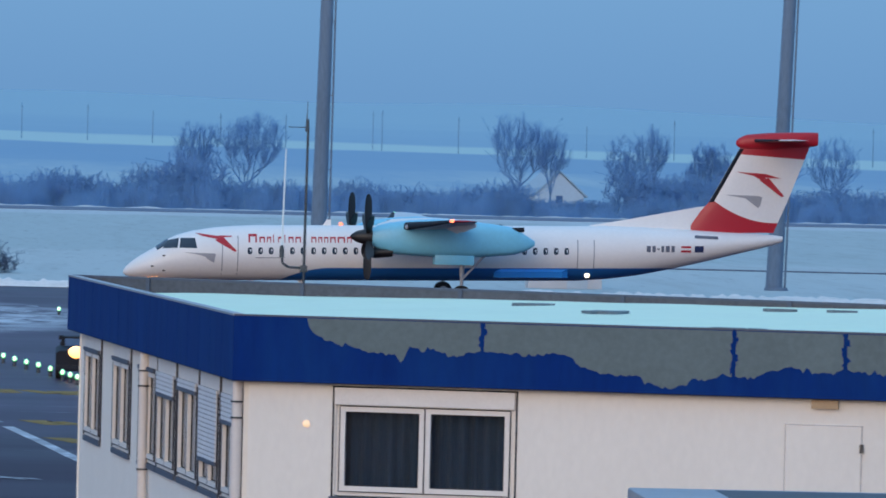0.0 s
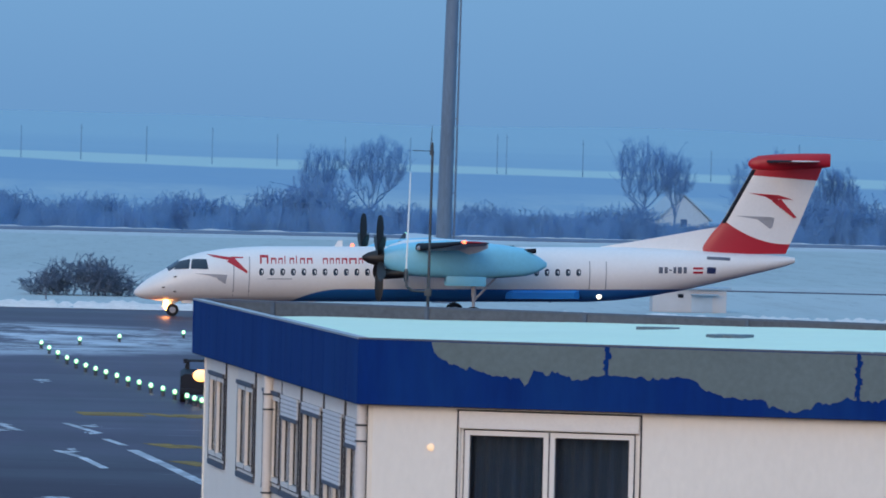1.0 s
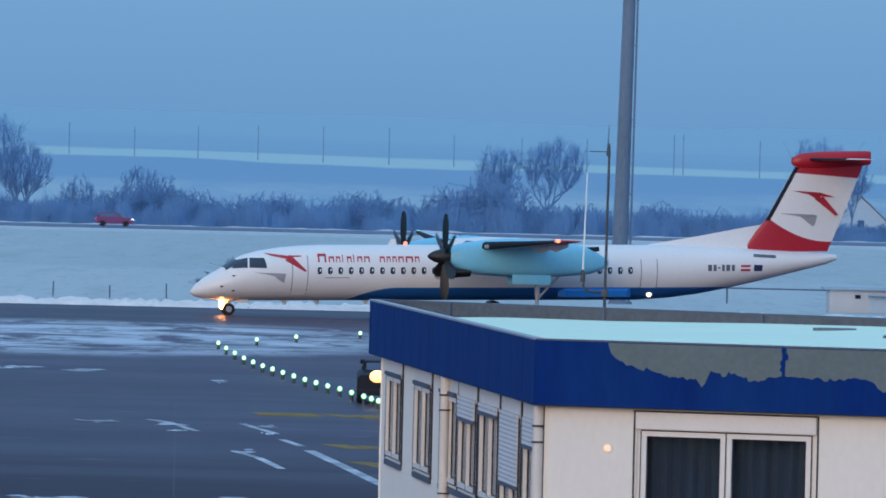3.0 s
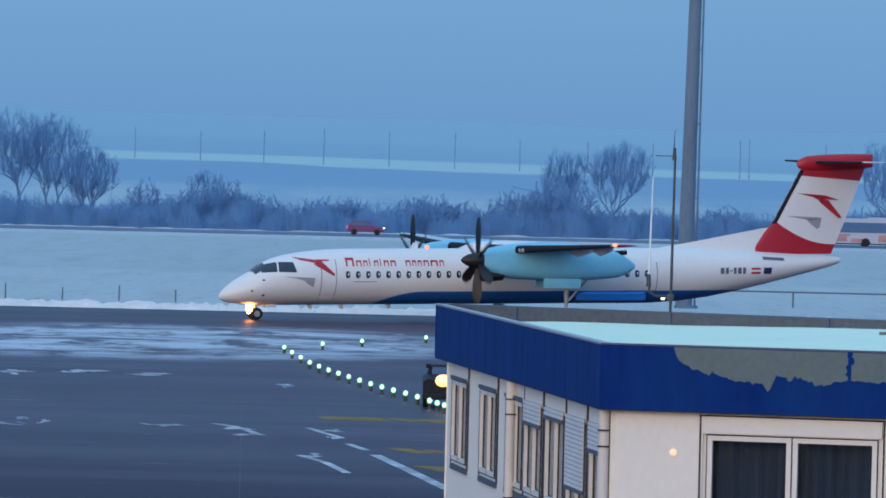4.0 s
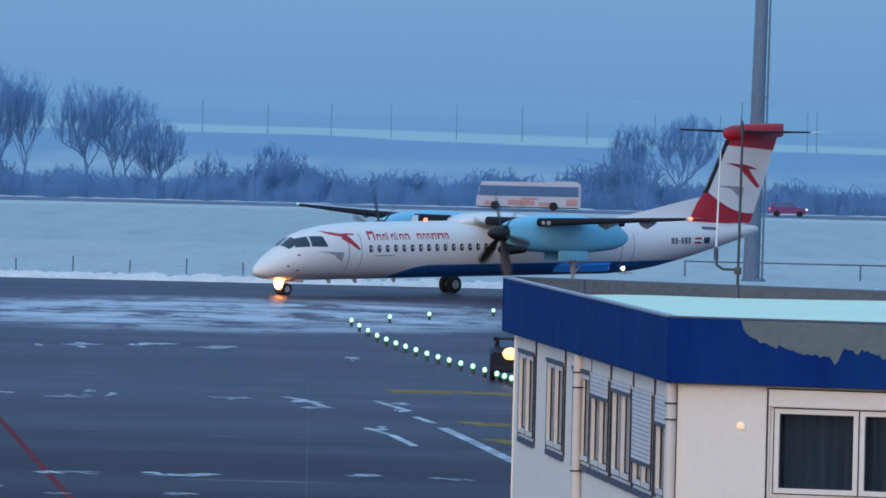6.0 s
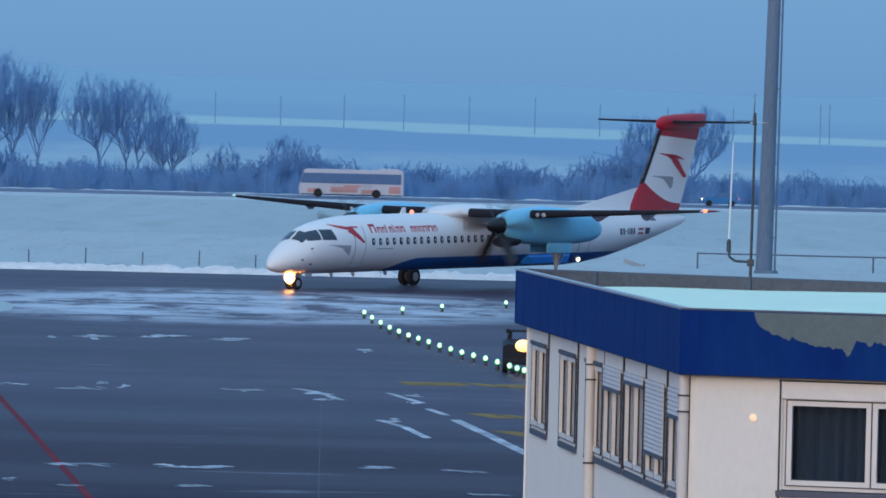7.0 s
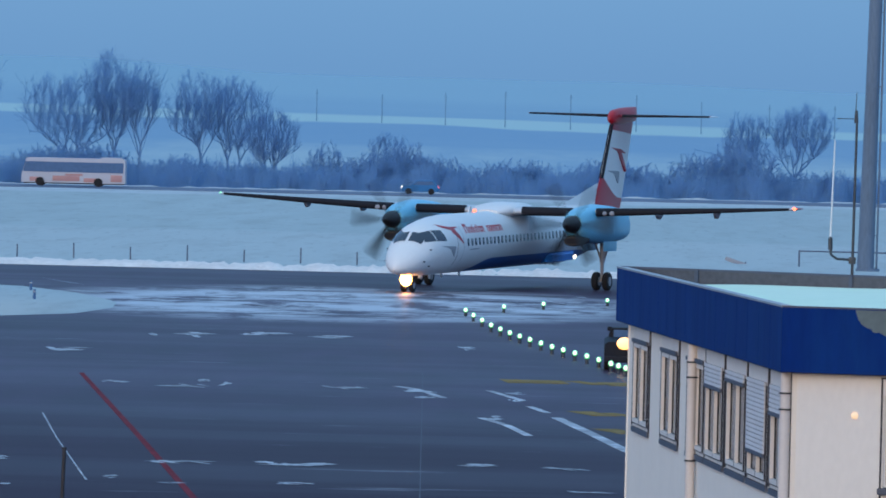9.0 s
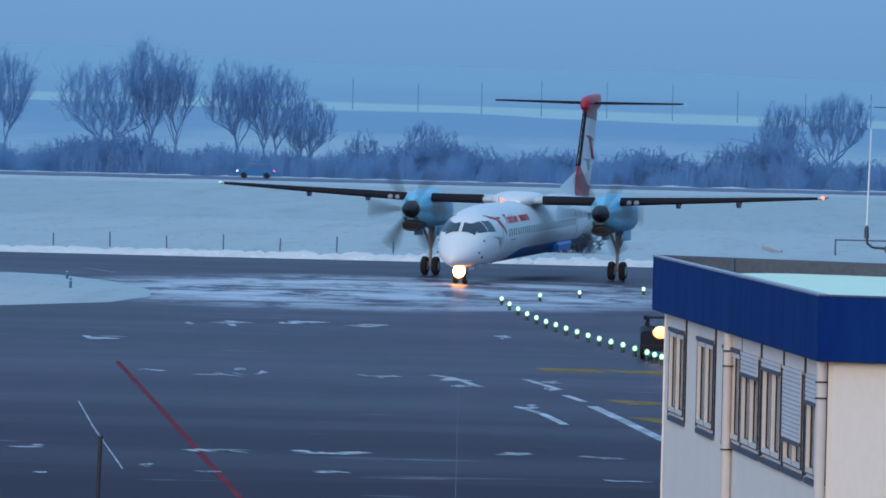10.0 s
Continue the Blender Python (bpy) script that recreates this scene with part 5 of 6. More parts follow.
GREEN_RING = material("green_collar", (0.02, 0.16, 0.06), 0.5, vary=0.2)


def make_masts():
    for x, y, x2 in ((16.42, 380.0, 0.20), (41.0, 378.5, 0.45)):
        m = thing("floodlight_mast", "tall tapered grey concrete floodlight mast", "mast", pose(x, y, 0), "floodlight masts")
        rings = []
        for z, r in ((0, 0.46), (4, 0.42), (10, 0.37), (16, 0.34), (24, 0.29), (30, 0.26)):
            rings.append([(x2 * z / 15 - r * 0.27 + r * math.cos(t), r * math.sin(t), z) for t in [2 * math.pi * i / 16 for i in range(16)]])
        part("shaft", loft(bmesh.new(), rings), CONCRETE, m)
        # cable pipe held a little off the shaft by brackets
        part("cable_pipe", tube(bmesh.new(), (0.47, 0, 0.2), (x2 * 28 / 15 + 0.28, 0, 28), 0.055, 0.05, 8), CONCRETE, m)
        for z in (2, 6, 10, 14, 18, 22, 26):
            r = 0.46 - 0.0068 * z
            part("bracket", boxed(x2 * z / 15 + r * 0.5, x2 * z / 15 + 0.47 - 0.0068 * z, -0.03, 0.03, z, z + 0.06), FENCE, m)
        part("base_plate", tube(bmesh.new(), (0, 0, -0.1), (0, 0, 0.25), 0.7, 0.62, 16), CONCRETE, m)


def make_fences():
    f = thing("wire_fence", "low wire fence with thin posts in snow", "fence")
    for i in range(14):
        x = -42.85 + i * 2.93
        y = 366 + 0.05 * x + 0.3
        part("post", tube(bmesh.new(), (x, y, 0.0), (x + 0.02 * math.sin(i * 5.1), y, 0.82 + 0.08 * math.sin(i * 3.3)), 0.042, 0.038, 6), FENCE, f)
    g = thing("rail_fence", "thin grey rail fence standing in snow", "fence")
    for i in range(6):
        x = 13.0 + i * 9.65
        part("post", tube(bmesh.new(), (x, 388, 0.0), (x, 388, 1.0), 0.05, 0.05, 6), FENCE, g)
    part("rail", tube(bmesh.new(), (13.0, 388, 0.95), (61.5, 388, 0.95), 0.045, 0.045, 6), FENCE, g)
    # hut beside the fence
    h = thing("container_hut", "white container hut with flat overhanging roof", "hut", pose(29.0, 372.0, 0))
    part("body", boxed(-1.95, 1.95, -1.2, 1.2, 0.08, 1.30, bevel=0.03), HUT_WHITE, h)
    part("roof", boxed(-2.25, 2.2, -1.45, 1.45, 1.30, 1.42, bevel=0.03), HOUSE_ROOF, h)
    # black plate stands in for the shade inside a small opening
    part("opening_dark_plate", boxed(-0.62, -0.32, -1.24, -1.19, 0.86, 1.06, bevel=0.01), BOOT, h)
    part("canopy", boxed(0.05, 1.5, -1.75, -1.2, 1.02, 1.08, bevel=0.01), HOUSE_ROOF, h)
    part("door", boxed(0.1, 1.2, -1.23, -1.19, 0.1, 1.0, bevel=0.01), HOUSE_WALL, h)
    p = thing("marker_post", "thin dark grey post standing on the apron", "post", pose(-9.75, 139.0, 0))
    part("shaft", tube(bmesh.new(), (0, 0, 0), (0.03, 0, 1.26), 0.042, 0.04, 10), POST_DARK, p)
    part("cap", tube(bmesh.new(), (0.03, 0, 1.26), (0.03, 0, 1.30), 0.055, 0.05, 10), POST_DARK, p)
    for x, y in ((-22.6, 300.5), (-21.4, 286.5)):
        q = thing("marker_stake", "short blue-grey marker stake in the snow", "stake", pose(x, y, 0.08), "marker stakes")
        part("stake", tube(bmesh.new(), (0, 0, 0), (0, 0, 0.42), 0.06, 0.06, 8), STAKE_BLUE, q)
        part("band", tube(bmesh.new(), (0, 0, 0.3), (0, 0, 0.36), 0.066, 0.066, 8), METAL_CAP, q)


HUT_WHITE = material("hut_white", (0.58, 0.56, 0.56), 0.7, vary=0.1, scale=0.8)
STAKE_BLUE = material("stake_blue", (0.06, 0.14, 0.28), 0.6, vary=0.1)


# ---- trees and shrubs ----
def grow(seed, height, width, stems, tips, fork, depth_ratio=0.8):
    """A bare crown: tips fill a rounded crown, each joins the nearest limb below it; limbs thicken with what they carry.
    Returns nodes (place, parent) and how many tips each carries."""
    rng = random.Random(seed)
    nodes, parent = [], []
    for k in range(stems):
        bx = (k - (stems - 1) / 2) * width * 0.06 + rng.uniform(-0.02, 0.02) * width
        lean = (k - (stems - 1) / 2) * width * 0.16 + rng.uniform(-0.05, 0.05) * width
        last = -1
        for m in range(8):
            f = m / 7
            nodes.append(Vector((bx + lean * f + rng.uniform(-1, 1) * width * 0.012 * m, rng.uniform(-1, 1) * 0.1 * m, height * 0.72 * f - 0.1 * (m == 0))))
            parent.append(last)
            last = len(nodes) - 1
    # main limbs that spread from the trunk and turn up
    for k in range(5 * stems + 2 if fork > 0.2 else 0):
        side = 1 if k % 2 else -1
        root = (k % stems) * 8 + 2 + k // 4 % 3
        last, a = root, nodes[root]
        end = Vector((side * width * rng.uniform(0.14, 0.47), width * rng.uniform(-0.3, 0.3), height * rng.uniform(max(0.5, fork + 0.12), 0.93)))
        for m in range(1, 6):
            f = m / 5
            p = Vector((a.x + (end.x - a.x) * f ** 1.1, a.y + (end.y - a.y) * f ** 1.1, a.z + (end.z - a.z) * f ** 0.95))
            nodes.append(p + Vector((rng.uniform(-1, 1), rng.uniform(-1, 1), 0)) * width * 0.014)
            parent.append(last)
            last = len(nodes) - 1
    ends = []
    zc, rz = height * (fork + 1) / 2, height * (1 - fork) / 2
    while len(ends) < tips:
        v = Vector((rng.uniform(-1, 1), rng.uniform(-1, 1), rng.uniform(-1, 1)))
        if v.length > 1 or v.length < 0.25:
            continue
        lump = 0.82 + 0.32 * noise.noise((v.x * 1.6 + seed, v.y * 1.6, v.z * 1.6))
        ends.append(Vector((v.x * width / 2 * lump, v.y * width / 2 * depth_ratio * lump, zc + v.z * rz * lump)))
    ends.sort(key=lambda e: (e - Vector((0, 0, height * fork))).length)
    for e in ends:
        best = min(range(len(nodes)), key=lambda n: (nodes[n] - e).length + 1.6 * max(0.0, nodes[n].z - e.z + 0.12 * height) + (100 if nodes[n].z < height * fork * 0.6 else 0))
        a = nodes[best]
        for f in (0.4, 0.72, 1.0):
            p = a.lerp(e, f)
            p.z += (e - a).length * 0.12 * f * (1 - f) * 2
            p += Vector((rng.uniform(-1, 1), rng.uniform(-1, 1), rng.uniform(-1, 1))) * (e - a).length * 0.03
            nodes.append(p)
            parent.append(best)
            best = len(nodes) - 1
    load = [0] * len(nodes)
    for n in range(len(nodes) - 1, -1, -1):
        load[n] = load[n] or 1
        if parent[n] >= 0:
            load[parent[n]] += load[n]
    return nodes, parent, load, rng


def twigged(nodes, parent, load, rng, thin, height, twigs):
    """Verts and faces of limbs (three-sided) and fine twigs; and those of the stems apart."""
    parts = {"trunk": ([], []), "crown": ([], [])}
    for n, (p, q) in enumerate(zip(nodes, parent)):
        if q < 0:
            continue
        a, b = nodes[q], p
        d = (b - a)
        if d.length < 1e-4:
            continue
        u = d.orthogonal().normalized()
        w = d.normalized().cross(u)
        r0, r1 = thin * load[n] ** 0.46 * 1.15, thin * load[n] ** 0.46
        vs, fs = parts["trunk" if load[n] > 60 else "crown"]
        k = len(vs)
        m = 5 if load[n] > 60 else 3
        for c, r in ((a, r0), (b, r1)):
            for i in range(m):
                t = 2 * math.pi * i / m
                vs.append(c + (u * math.cos(t) + w * math.sin(t)) * r)
        for i in range(m):
            fs.append((k + i, k + (i + 1) % m, k + m + (i + 1) % m, k + m + i))
        if load[n] <= 4:
            vs, fs = parts["crown"]
            for i in range(twigs):
                s = a.lerp(b, rng.random())
                e = s + (d.normalized() * 0.5 + Vector((rng.uniform(-1, 1), rng.uniform(-1, 1), rng.uniform(-0.8, 0.9)))) * height * rng.uniform(0.025, 0.075)
                k = len(vs)
                vs += [s - u * thin * 0.9, s + u * thin * 0.9, e]
                fs.append((k, k + 1, k + 2))
    return parts


def make_tree(x, y, height, width, seed, tips=230, stems=1, mat=None, label="bare deciduous tree coloured with blue haze", fork=0.28, thin=0.011, twigs=17):
    t = thing("tree", label, "tree", pose(x, y, 0.05), "trees along the road")
    parts = twigged(*grow(seed, height, width, stems, tips, fork), thin, height, twigs)
    for name in ("trunk", "crown"):
        vs, fs = parts[name]
        me = bpy.data.meshes.new(name)
        me.from_pydata(vs, [], fs)
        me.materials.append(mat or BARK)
        new(name, me).parent = t
    return t


def make_thicket(name, spots, mat, label, category, seed):
    """Rounded bare bushes standing close, of a few grown kinds."""
    rng = random.Random(seed)
    kinds = []
    for k in range(6):
        parts = twigged(*grow(900 + k, 1.0, 1.15, 5, 90, 0.06), 0.0034, 1.0, 16)
        vs = np.array([tuple(v) for nm in parts for v in parts[nm][0]])
        cut = len(parts["trunk"][0])
        fs = list(parts["trunk"][1]) + [tuple(i + cut for i in f) for f in parts["crown"][1]]
        kinds.append((vs, fs))
    verts, faces, n = [], [], 0
    for x, y, z, h, w in spots:
        vs, fs = rng.choice(kinds)
        a = rng.uniform(0, 6.28)
        c, s = math.cos(a), math.sin(a)
        px = (vs[:, 0] * c - vs[:, 1] * s) * w + x
        py = (vs[:, 0] * s + vs[:, 1] * c) * w + y
        verts.append(np.stack([px, py, vs[:, 2] * h + z], 1))
        faces += [tuple(i + n for i in f) for f in fs]
        n += len(vs)
    me = bpy.data.meshes.new(name)
    me.from_pydata(np.concatenate(verts).tolist(), [], faces)
    me.materials.append(mat)
    return tagged(new(name, me), label, category, "", "stuff")


def make_shrubs(name, spots, mat, label, category, seed, twigs, kind="stuff"):
    """A thicket of bare shrubs: fans of thin twigs."""
    rng = random.Random(seed)
    verts, faces = [], []
    for x, y, z, h, w in spots:
        for i in range(twigs):
            bx, by = x + rng.gauss(0, w * 0.22), y + rng.gauss(0, w * 0.2)
            tx = bx + rng.gauss(0, w * 0.26)
            hh = h * rng.uniform(0.3, 1.0) * max(0.25, 1 - 0.8 * min(1, abs(tx - x) / (w * 0.6)) ** 2)
            ty = by + rng.uniform(-0.5, 0.5)
            r = rng.uniform(0.012, 0.032) * (0.6 + h / 8)
            px, pz = bx, z
            n = 3
            for k in range(n):
                f0, f1 = k / n, (k + 1) / n
                qx = bx + (tx - bx) * f1 + rng.uniform(-0.15, 0.15) * h * 0.1
                qz = z + hh * f1
                r0, r1 = r * (1 - f0 * 0.7), r * (1 - f1 * 0.7)
                a = rng.uniform(-0.5, 0.5)
                b = len(verts)
                verts += [(px - r0, by + a * r0, pz), (px + r0, by - a * r0, pz), (qx + r1, by - a * r1 + 0.02, qz), (qx - r1, by + a * r1, qz)]
                faces.append((b, b + 1, b + 2, b + 3))
                if k:
                    for sgn in (-1, 1):
                        ex, ez = px + sgn * rng.uniform(0.1, 0.28) * hh * 0.5, pz + rng.uniform(0.1, 0.3) * hh
                        b = len(verts)
                        verts += [(px, by, pz - r0), (px, by, pz + r0), (ex, by + rng.uniform(-0.2, 0.2), ez)]
                        faces.append((b, b + 1, b + 2))
                px, pz = qx, qz
    me = bpy.data.meshes.new(name)
    me.from_pydata(verts, [], faces)
    me.materials.append(mat)
    return tagged(new(name, me), label, category, "", kind)


def make_vegetation():
    for i, (x, y, h, w, st, n, fork) in enumerate((
            (-50.4, 720, 12.4, 12.5, 2, 380, 0.26), (-46.2, 722, 14.2, 6.6, 1, 230, 0.36), (-43.4, 719, 13.0, 6.0, 1, 200, 0.42), (-37.4, 721, 12.2, 7.5, 1, 250, 0.34), (-34.0, 723, 12.4, 9.0, 2, 300, 0.25), (-30.0, 718, 8.8, 6.8, 2, 330, 0.21),
            (-61.5, 722, 13.6, 8.5, 2, 280, 0.28), (-66.5, 724, 11.0, 6.5, 1, 180, 0.3), (-17.6, 714, 6.5, 5.4, 3, 240, 0.1), (-24.2, 714, 5.2, 4.4, 3, 170, 0.1), (18.3, 720, 9.3, 5.6, 2, 200, 0.34), (23.9, 721, 10.3, 8.6, 1, 300, 0.38),
            (51.8, 724, 10.9, 8.6, 1, 280, 0.36), (54.6, 722, 9.5, 5.0, 1, 160, 0.4), (62.4, 724, 8.4, 5.0, 1, 150, 0.4), (65.2, 722, 9.9, 4.6, 1, 160, 0.4), (84.0, 724, 9.5, 6.5, 2, 180, 0.3), (79.0, 724, 9.0, 5.5, 1, 160, 0.36))):
        # the trees' blue colour holds the haze in front of them
        make_tree(x, y, h, w * 1.08, 20 + i, int(n * 1.35), st, None, "bare deciduous tree coloured with blue haze", fork, 0.0115, 13)
    make_tree(70.8, 720, 8.9, 6.0, 77, 460, 3, SHRUB, "dense dark tree coloured with blue haze", 0.08, 0.02, 12)
    rng = random.Random(5)
    spots = []
    x = -76.0
    while x < 96:
        lump = abs(noise.noise((x * 0.085, 0.3, 0)))
        h = 1.9 + 8.0 * lump * (0.5 + abs(noise.noise((x * 0.45, 7, 0)))) + rng.uniform(-0.3, 0.8)
        if 51 < x < 61:
            h = min(h, 2.0)  # kept low so that the farmhouse shows from the camera
        spots.append((x, rng.uniform(699, 716), 0.05, h, h * 0.55 + rng.uniform(1.4, 2.6)))
        x += rng.uniform(0.25, 0.65)
    # hedge and undergrowth share the haze-blue shrub colour
    make_thicket("hedge", spots, SHRUB, "long thicket of bare shrubs along the road, coloured with blue haze", "hedge", 6)
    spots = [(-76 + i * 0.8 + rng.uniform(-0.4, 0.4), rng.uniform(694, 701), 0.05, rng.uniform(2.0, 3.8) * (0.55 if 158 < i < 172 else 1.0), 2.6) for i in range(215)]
    make_shrubs("undergrowth", spots, SHRUB, "low undergrowth beside the road, coloured with blue haze", "undergrowth", 16, 130)
    spots = [(-5.3 + 0.8 * i + rng.uniform(-0.4, 0.4), 379 + rng.uniform(-1.5, 1.5), 0.05, (1.3, 1.9, 2.3, 2.5, 2.4, 1.9, 1.3)[i], 1.6) for i in range(7)]
    spots = [(px, py + dy, pz, ph * rng.uniform(0.8, 1.05), 2.5) for px, py, pz, ph, pw in spots for dy in (-0.8, 0.0, 0.8)]
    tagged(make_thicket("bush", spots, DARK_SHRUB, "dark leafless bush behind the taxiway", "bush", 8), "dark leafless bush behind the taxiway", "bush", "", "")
    # thin poles stand in for small bare trees, on bearings fitted to the view
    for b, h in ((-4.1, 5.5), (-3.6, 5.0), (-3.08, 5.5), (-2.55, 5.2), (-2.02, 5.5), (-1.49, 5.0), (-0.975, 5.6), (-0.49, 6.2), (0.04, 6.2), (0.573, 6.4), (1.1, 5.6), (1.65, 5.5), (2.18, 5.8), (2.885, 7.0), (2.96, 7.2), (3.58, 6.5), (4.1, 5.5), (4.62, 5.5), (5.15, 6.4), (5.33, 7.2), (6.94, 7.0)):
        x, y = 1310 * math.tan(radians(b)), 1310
        p = thing("far_tree_pole", "thin far pole standing in for a small bare tree", "pole", pose(x, y, terrain(x, y)), "utility poles")
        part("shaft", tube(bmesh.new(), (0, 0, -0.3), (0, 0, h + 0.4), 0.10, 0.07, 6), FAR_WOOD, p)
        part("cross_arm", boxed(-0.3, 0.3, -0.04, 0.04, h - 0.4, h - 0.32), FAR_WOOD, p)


def make_sign_board():
    b = thing("tilted_board", "small dark tilted board lying in the snow", "board", pose(9.6, 391, 0.1, 0, 18, 8))
    part("panel", boxed(-0.65, 0.65, -0.05, 0.05, 0.0, 0.22, bevel=0.02), AIR_GREY, b)
    part("stake", tube(bmesh.new(), (0.5, 0, -0.3), (0.5, 0, 0.3), 0.03, 0.03, 6), FENCE, b)


def make_house():
    h = thing("farmhouse", "small pale gabled house among the trees", "house", pose(56.6, 745, 0.0, 0, 0, 12))
    part("wall", loft(bmesh.new(), [[(x, y, z) for x, z in ((-2.7, 0.0), (2.7, 0.0), (2.7, 1.9), (0, 4.3), (-2.7, 1.9))] for y in (-3, 3)]), HOUSE_WALL, h, smooth=False)
    for s in (1, -1):
        part("roof", loft(bmesh.new(), [[(s * 3.0, y, 1.72), (0, y, 4.40), (0, y, 4.56), (s * 3.15, y, 1.82)] for y in (-3.2, 3.2)]), HOUSE_ROOF, h, smooth=False)
    part("window", boxed(-0.35, 0.35, -3.05, -2.98, 1.1, 1.9), HAZED_GLASS, h)


# ---- vehicles ----
def make_tractor():
    """Dark tug that stands on the apron with its headlamp on."""
    v = thing("tow_tractor", "dark airport tow tractor with lit headlamp on the apron", "tow tractor", pose(2.32, 226.5, 0))
    part("body", loft(bmesh.new(), [[(-0.9, y, 0.25), (0.9, y, 0.25), (0.9, y, z), (0.78, y, z + 0.08), (-0.78, y, z + 0.08), (-0.9, y, z)] for y, z in ((-1.6, 0.82), (-0.6, 0.95), (0.4, 0.95), (1.8, 0.9))]), VEHICLE, v)
    part("cab", loft(bmesh.new(), [[(x * k, y, z) for x, y in ((-0.78, -0.5), (0.78, -0.5), (0.78, 0.9), (-0.78, 0.9))] for k, z in ((1, 0.9), (0.98, 1.1), (0.86, 1.32))]), VEHICLE, v)
    part("windscreen", boxed(-0.62, 0.62, -0.53, -0.49, 1.0, 1.26), HAZED_GLASS, v)
    for x in (-0.78, 0.78):
        for y in (-1.0, 1.1):
            part("wheel", tube(bmesh.new(), (x - 0.12, y, 0.33), (x + 0.12, y, 0.33), 0.33, 0.33, 16), TYRE, v)
    part("mirror", boxed(-0.82, -0.68, -0.62, -0.52, 1.22, 1.36, bevel=0.02), VEHICLE, v)
    part("headlamp", ball(bmesh.new(), (-0.27, -1.62, 0.86), 0.22, (1.15, 0.4, 0.9), 12), LAMP_HEAD, v, "glowing warm headlamp")
    part("headlamp", ball(bmesh.new(), (0.62, -1.62, 0.78), 0.11, (1, 0.4, 1), 10), LAMP_HEAD, v)
    part("bumper", boxed(-0.92, 0.92, -1.75, -1.6, 0.25, 0.45, bevel=0.03), VEHICLE, v)


def make_bus():
    """Coach with its front towards -x, on the road."""
    b = thing("coach", "white and orange coach driving on the far road", "bus")
    prof = [(-5.0, 0.32), (-5.02, 0.9), (-4.9, 1.4), (-4.55, 2.62), (-4.3, 2.70), (4.85, 2.70), (4.98, 2.55), (5.0, 0.32)]
    part("body", loft(bmesh.new(), [[(x, y, z) for x, z in prof] for y in (-1.2, 1.2)]), BUS_WHITE, b, smooth=False)
    for y in (-1.215, 1.215):
        part("window_band", loft(bmesh.new(), [[(x, y + o, z) for x, z in ((-4.86, 1.35), (-4.62, 2.32), (4.8, 2.32), (4.8, 1.35))] for o in (-0.015, 0.015)]), HAZED_GLASS, b, smooth=False)
        for x0, x1, z0, z1 in ((-4.2, -3.0, 0.45, 0.85), (-2.0, 0.6, 0.5, 1.0), (1.0, 2.4, 0.42, 0.8), (3.6, 4.7, 0.5, 1.15), (-0.8, 0.9, 1.02, 1.2)):
            part("orange_panel", boxed(x0, x1, y - 0.012, y + 0.012, z0, z1, bevel=0.004), BUS_ORANGE, b)
        for x in (-3.2, 2.4):
            part("wheel", tube(bmesh.new(), (x, y - 0.1, 0.42), (x, y + 0.04, 0.42), 0.42, 0.42, 16), TYRE, b)
        for x in (-3.2, -1.6, 0.0, 1.6, 3.2):
            part("pillar", boxed(x - 0.04, x + 0.04, y - 0.02, y + 0.02, 1.35, 2.32), HAZED_GLASS, b)
    part("roof_unit", boxed(2.6, 4.6, -0.8, 0.8, 2.69, 2.82, bevel=0.04), BUS_WHITE, b)
    part("underbody", boxed(-4.8, 4.8, -1.0, 1.0, 0.22, 0.34), TYRE, b)
    return b


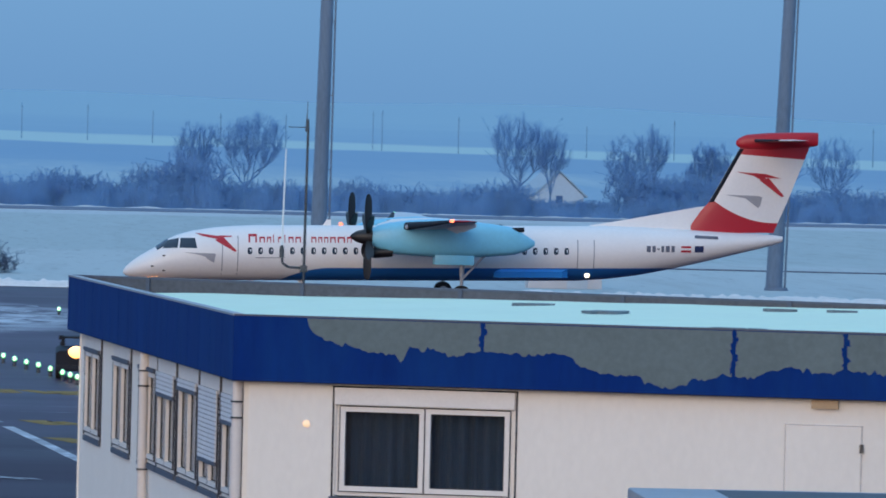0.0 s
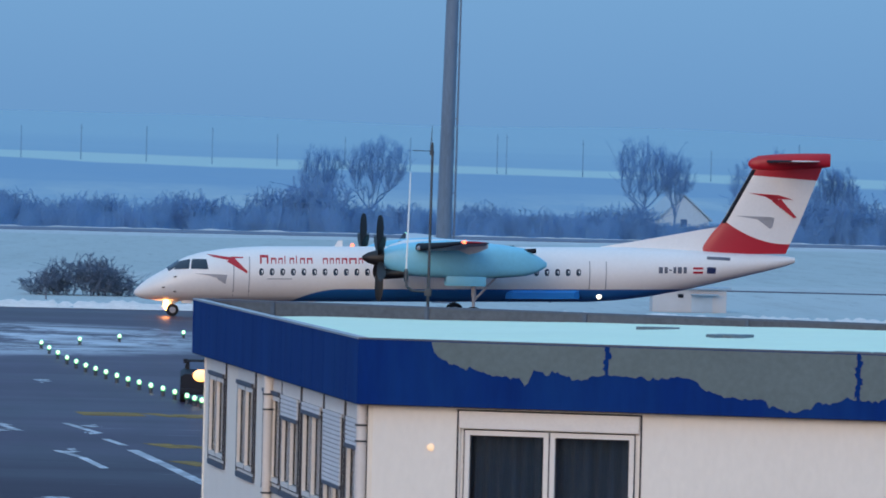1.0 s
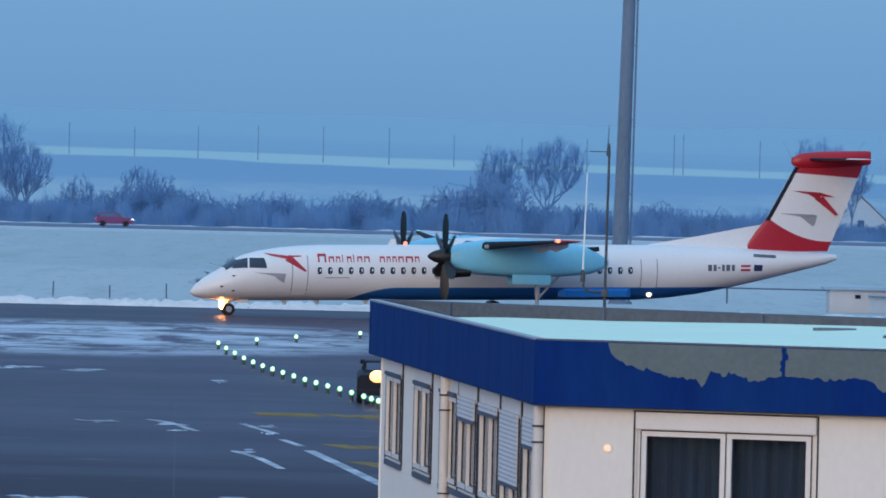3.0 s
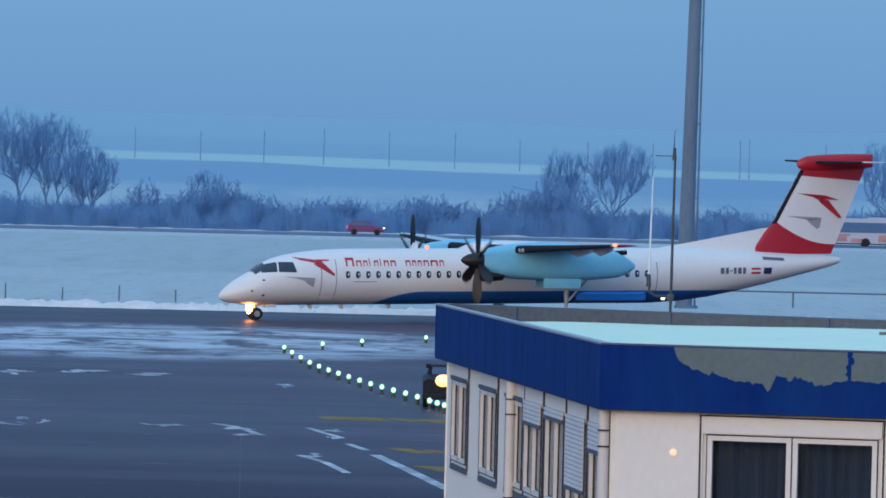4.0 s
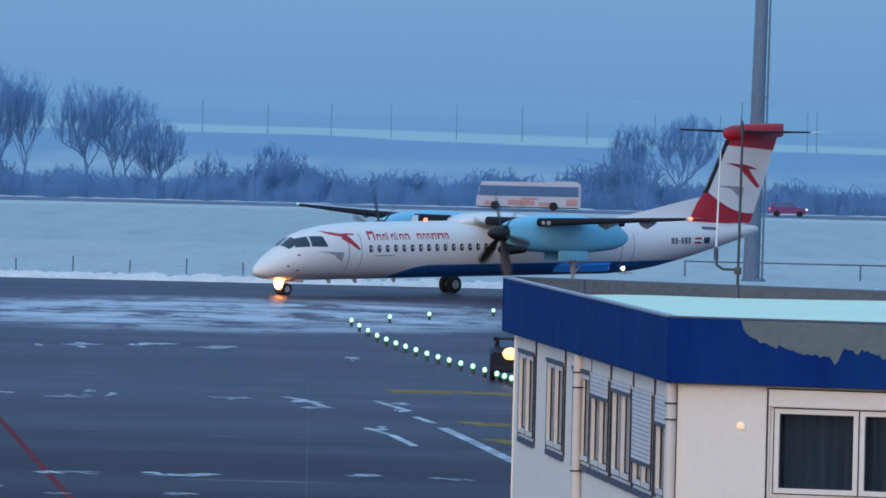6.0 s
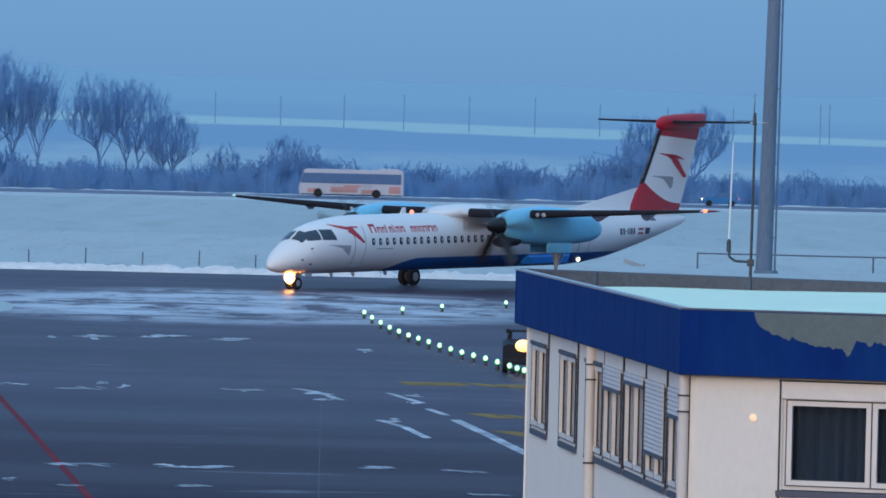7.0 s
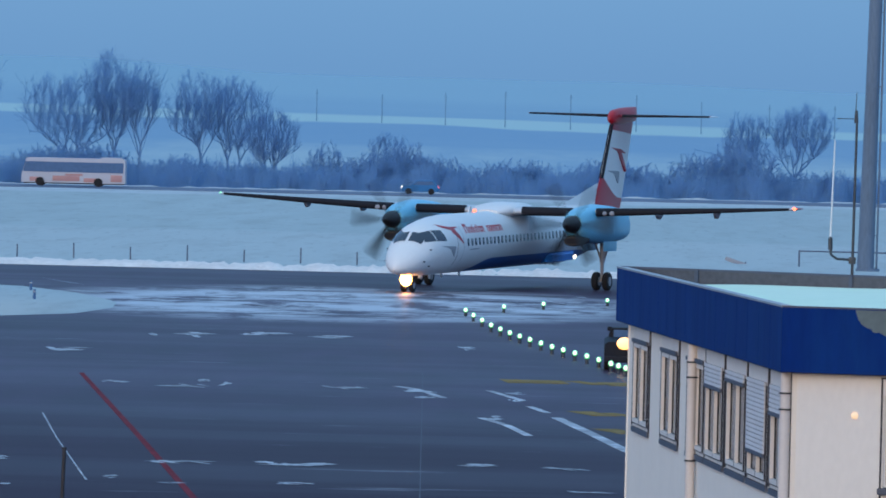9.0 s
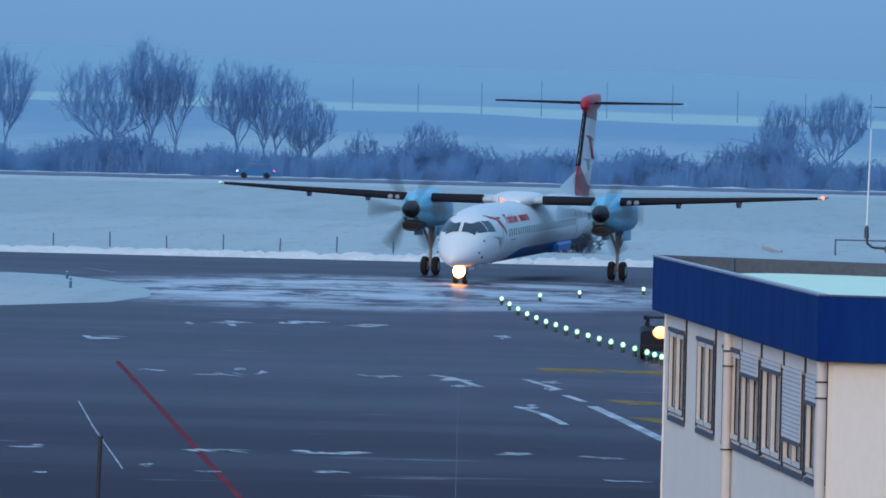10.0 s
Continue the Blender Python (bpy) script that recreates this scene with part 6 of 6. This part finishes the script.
def make_car(paint, label):
    c = thing("car", label, "car")
    prof = [(-1.75, 0.3), (-1.78, 0.62), (-1.6, 0.78), (-0.85, 0.88), (-0.35, 1.34), (1.3, 1.36), (1.7, 0.92), (1.78, 0.6), (1.75, 0.3)]
    part("body", loft(bmesh.new(), [[(x, y * (0.9 if z > 1 else 1), z) for x, z in prof] for y in (-0.82, 0.82)]), paint, c, smooth=False)
    for y in (-0.80, 0.80):
        part("window", loft(bmesh.new(), [[(x, y + o, z) for x, z in ((-0.7, 0.92), (-0.3, 1.26), (1.2, 1.28), (1.45, 0.94))] for o in (-0.02, 0.02)]), HAZED_GLASS, c, smooth=False)
        for x in (-1.1, 1.1):
            part("wheel", tube(bmesh.new(), (x, y - 0.06, 0.3), (x, y + 0.06, 0.3), 0.3, 0.3, 14), TYRE, c)
    for y in (-0.6, 0.6):
        part("headlamp", ball(bmesh.new(), (-1.74, y, 0.66), 0.12, (0.6, 1.2, 1), 8), LAMP_WHITE, c)
        part("rear_lamp", ball(bmesh.new(), (1.74, y, 0.72), 0.12, (0.6, 1, 1.2), 8), TAIL_RED, c)
    return c


# ---- build ----
make_ground()
make_apron()
make_markings()
make_building()
make_roof_masts()
make_apron_lights()
make_masts()
make_fences()
make_vegetation()
make_house()
make_sign_board()
make_tractor()
COACH = make_bus()
CAR = make_car(CAR_BLUE, "blue estate car driving on the far road")
RED_CAR = make_car(CAR_RED, "dull red car driving on the far road")


def motions():
    walk(AIRCRAFT, [(t, pose(x, y, 0, 0, 0, -h)) for t, x, y, h in [
        (0, 21.26, 341.81, 177.56),
        (0.5, 18.32, 341.68, 177.26),
        (1, 15.78, 341.55, 176.61),
        (1.5, 13.79, 341.43, 175.16),
        (2, 12.24, 341.31, 173.13),
        (2.5, 10.91, 341.15, 170.60),
        (3, 9.66, 340.91, 167.52),
        (4.5, 6.22, 339.80, 155.00),
        (5, 5.17, 339.26, 150.01),
        (5.5, 4.09, 338.54, 144.56),
        (7, 1.02, 335.63, 127.88),
        (7.5, 0.11, 334.36, 122.93),
        (8, -0.78, 332.87, 117.96),
        (8.5, -1.59, 331.23, 113.27),
        (9, -2.30, 329.52, 108.84),
        (9.5, -2.90, 327.77, 104.61),
        (10, -3.43, 325.98, 100.73),
    ]])
    for prop, hub in PROPS:
        turn, rows = 0.0, []
        for i in range(301):
            rows.append((i / 30, Matrix.Translation(hub) @ pose(0, 0, 0, turn, 0, 0)))
            turn -= 20 + 60 * min(1.0, max(0.0, (i - 165) / 60))
        walk(prop, rows)
    walk(COACH, [(t, pose(x, 679, 0.16)) for t, x in [(0, 116.93), (5, 25.78), (10, -65.37)]])
    walk(CAR, [(t, pose(x, 680, 0.16)) for t, x in [(0, 160.21), (5, 63.51), (10, -33.19)]])
    walk(RED_CAR, [(t, pose(x, 676, 0.16, 0, 0, 180)) for t, x in [(0.0, -75.8), (1.5, -47.6), (3.2, -15.7), (5.0, 15.4), (10.0, 101.0)]])


motions()
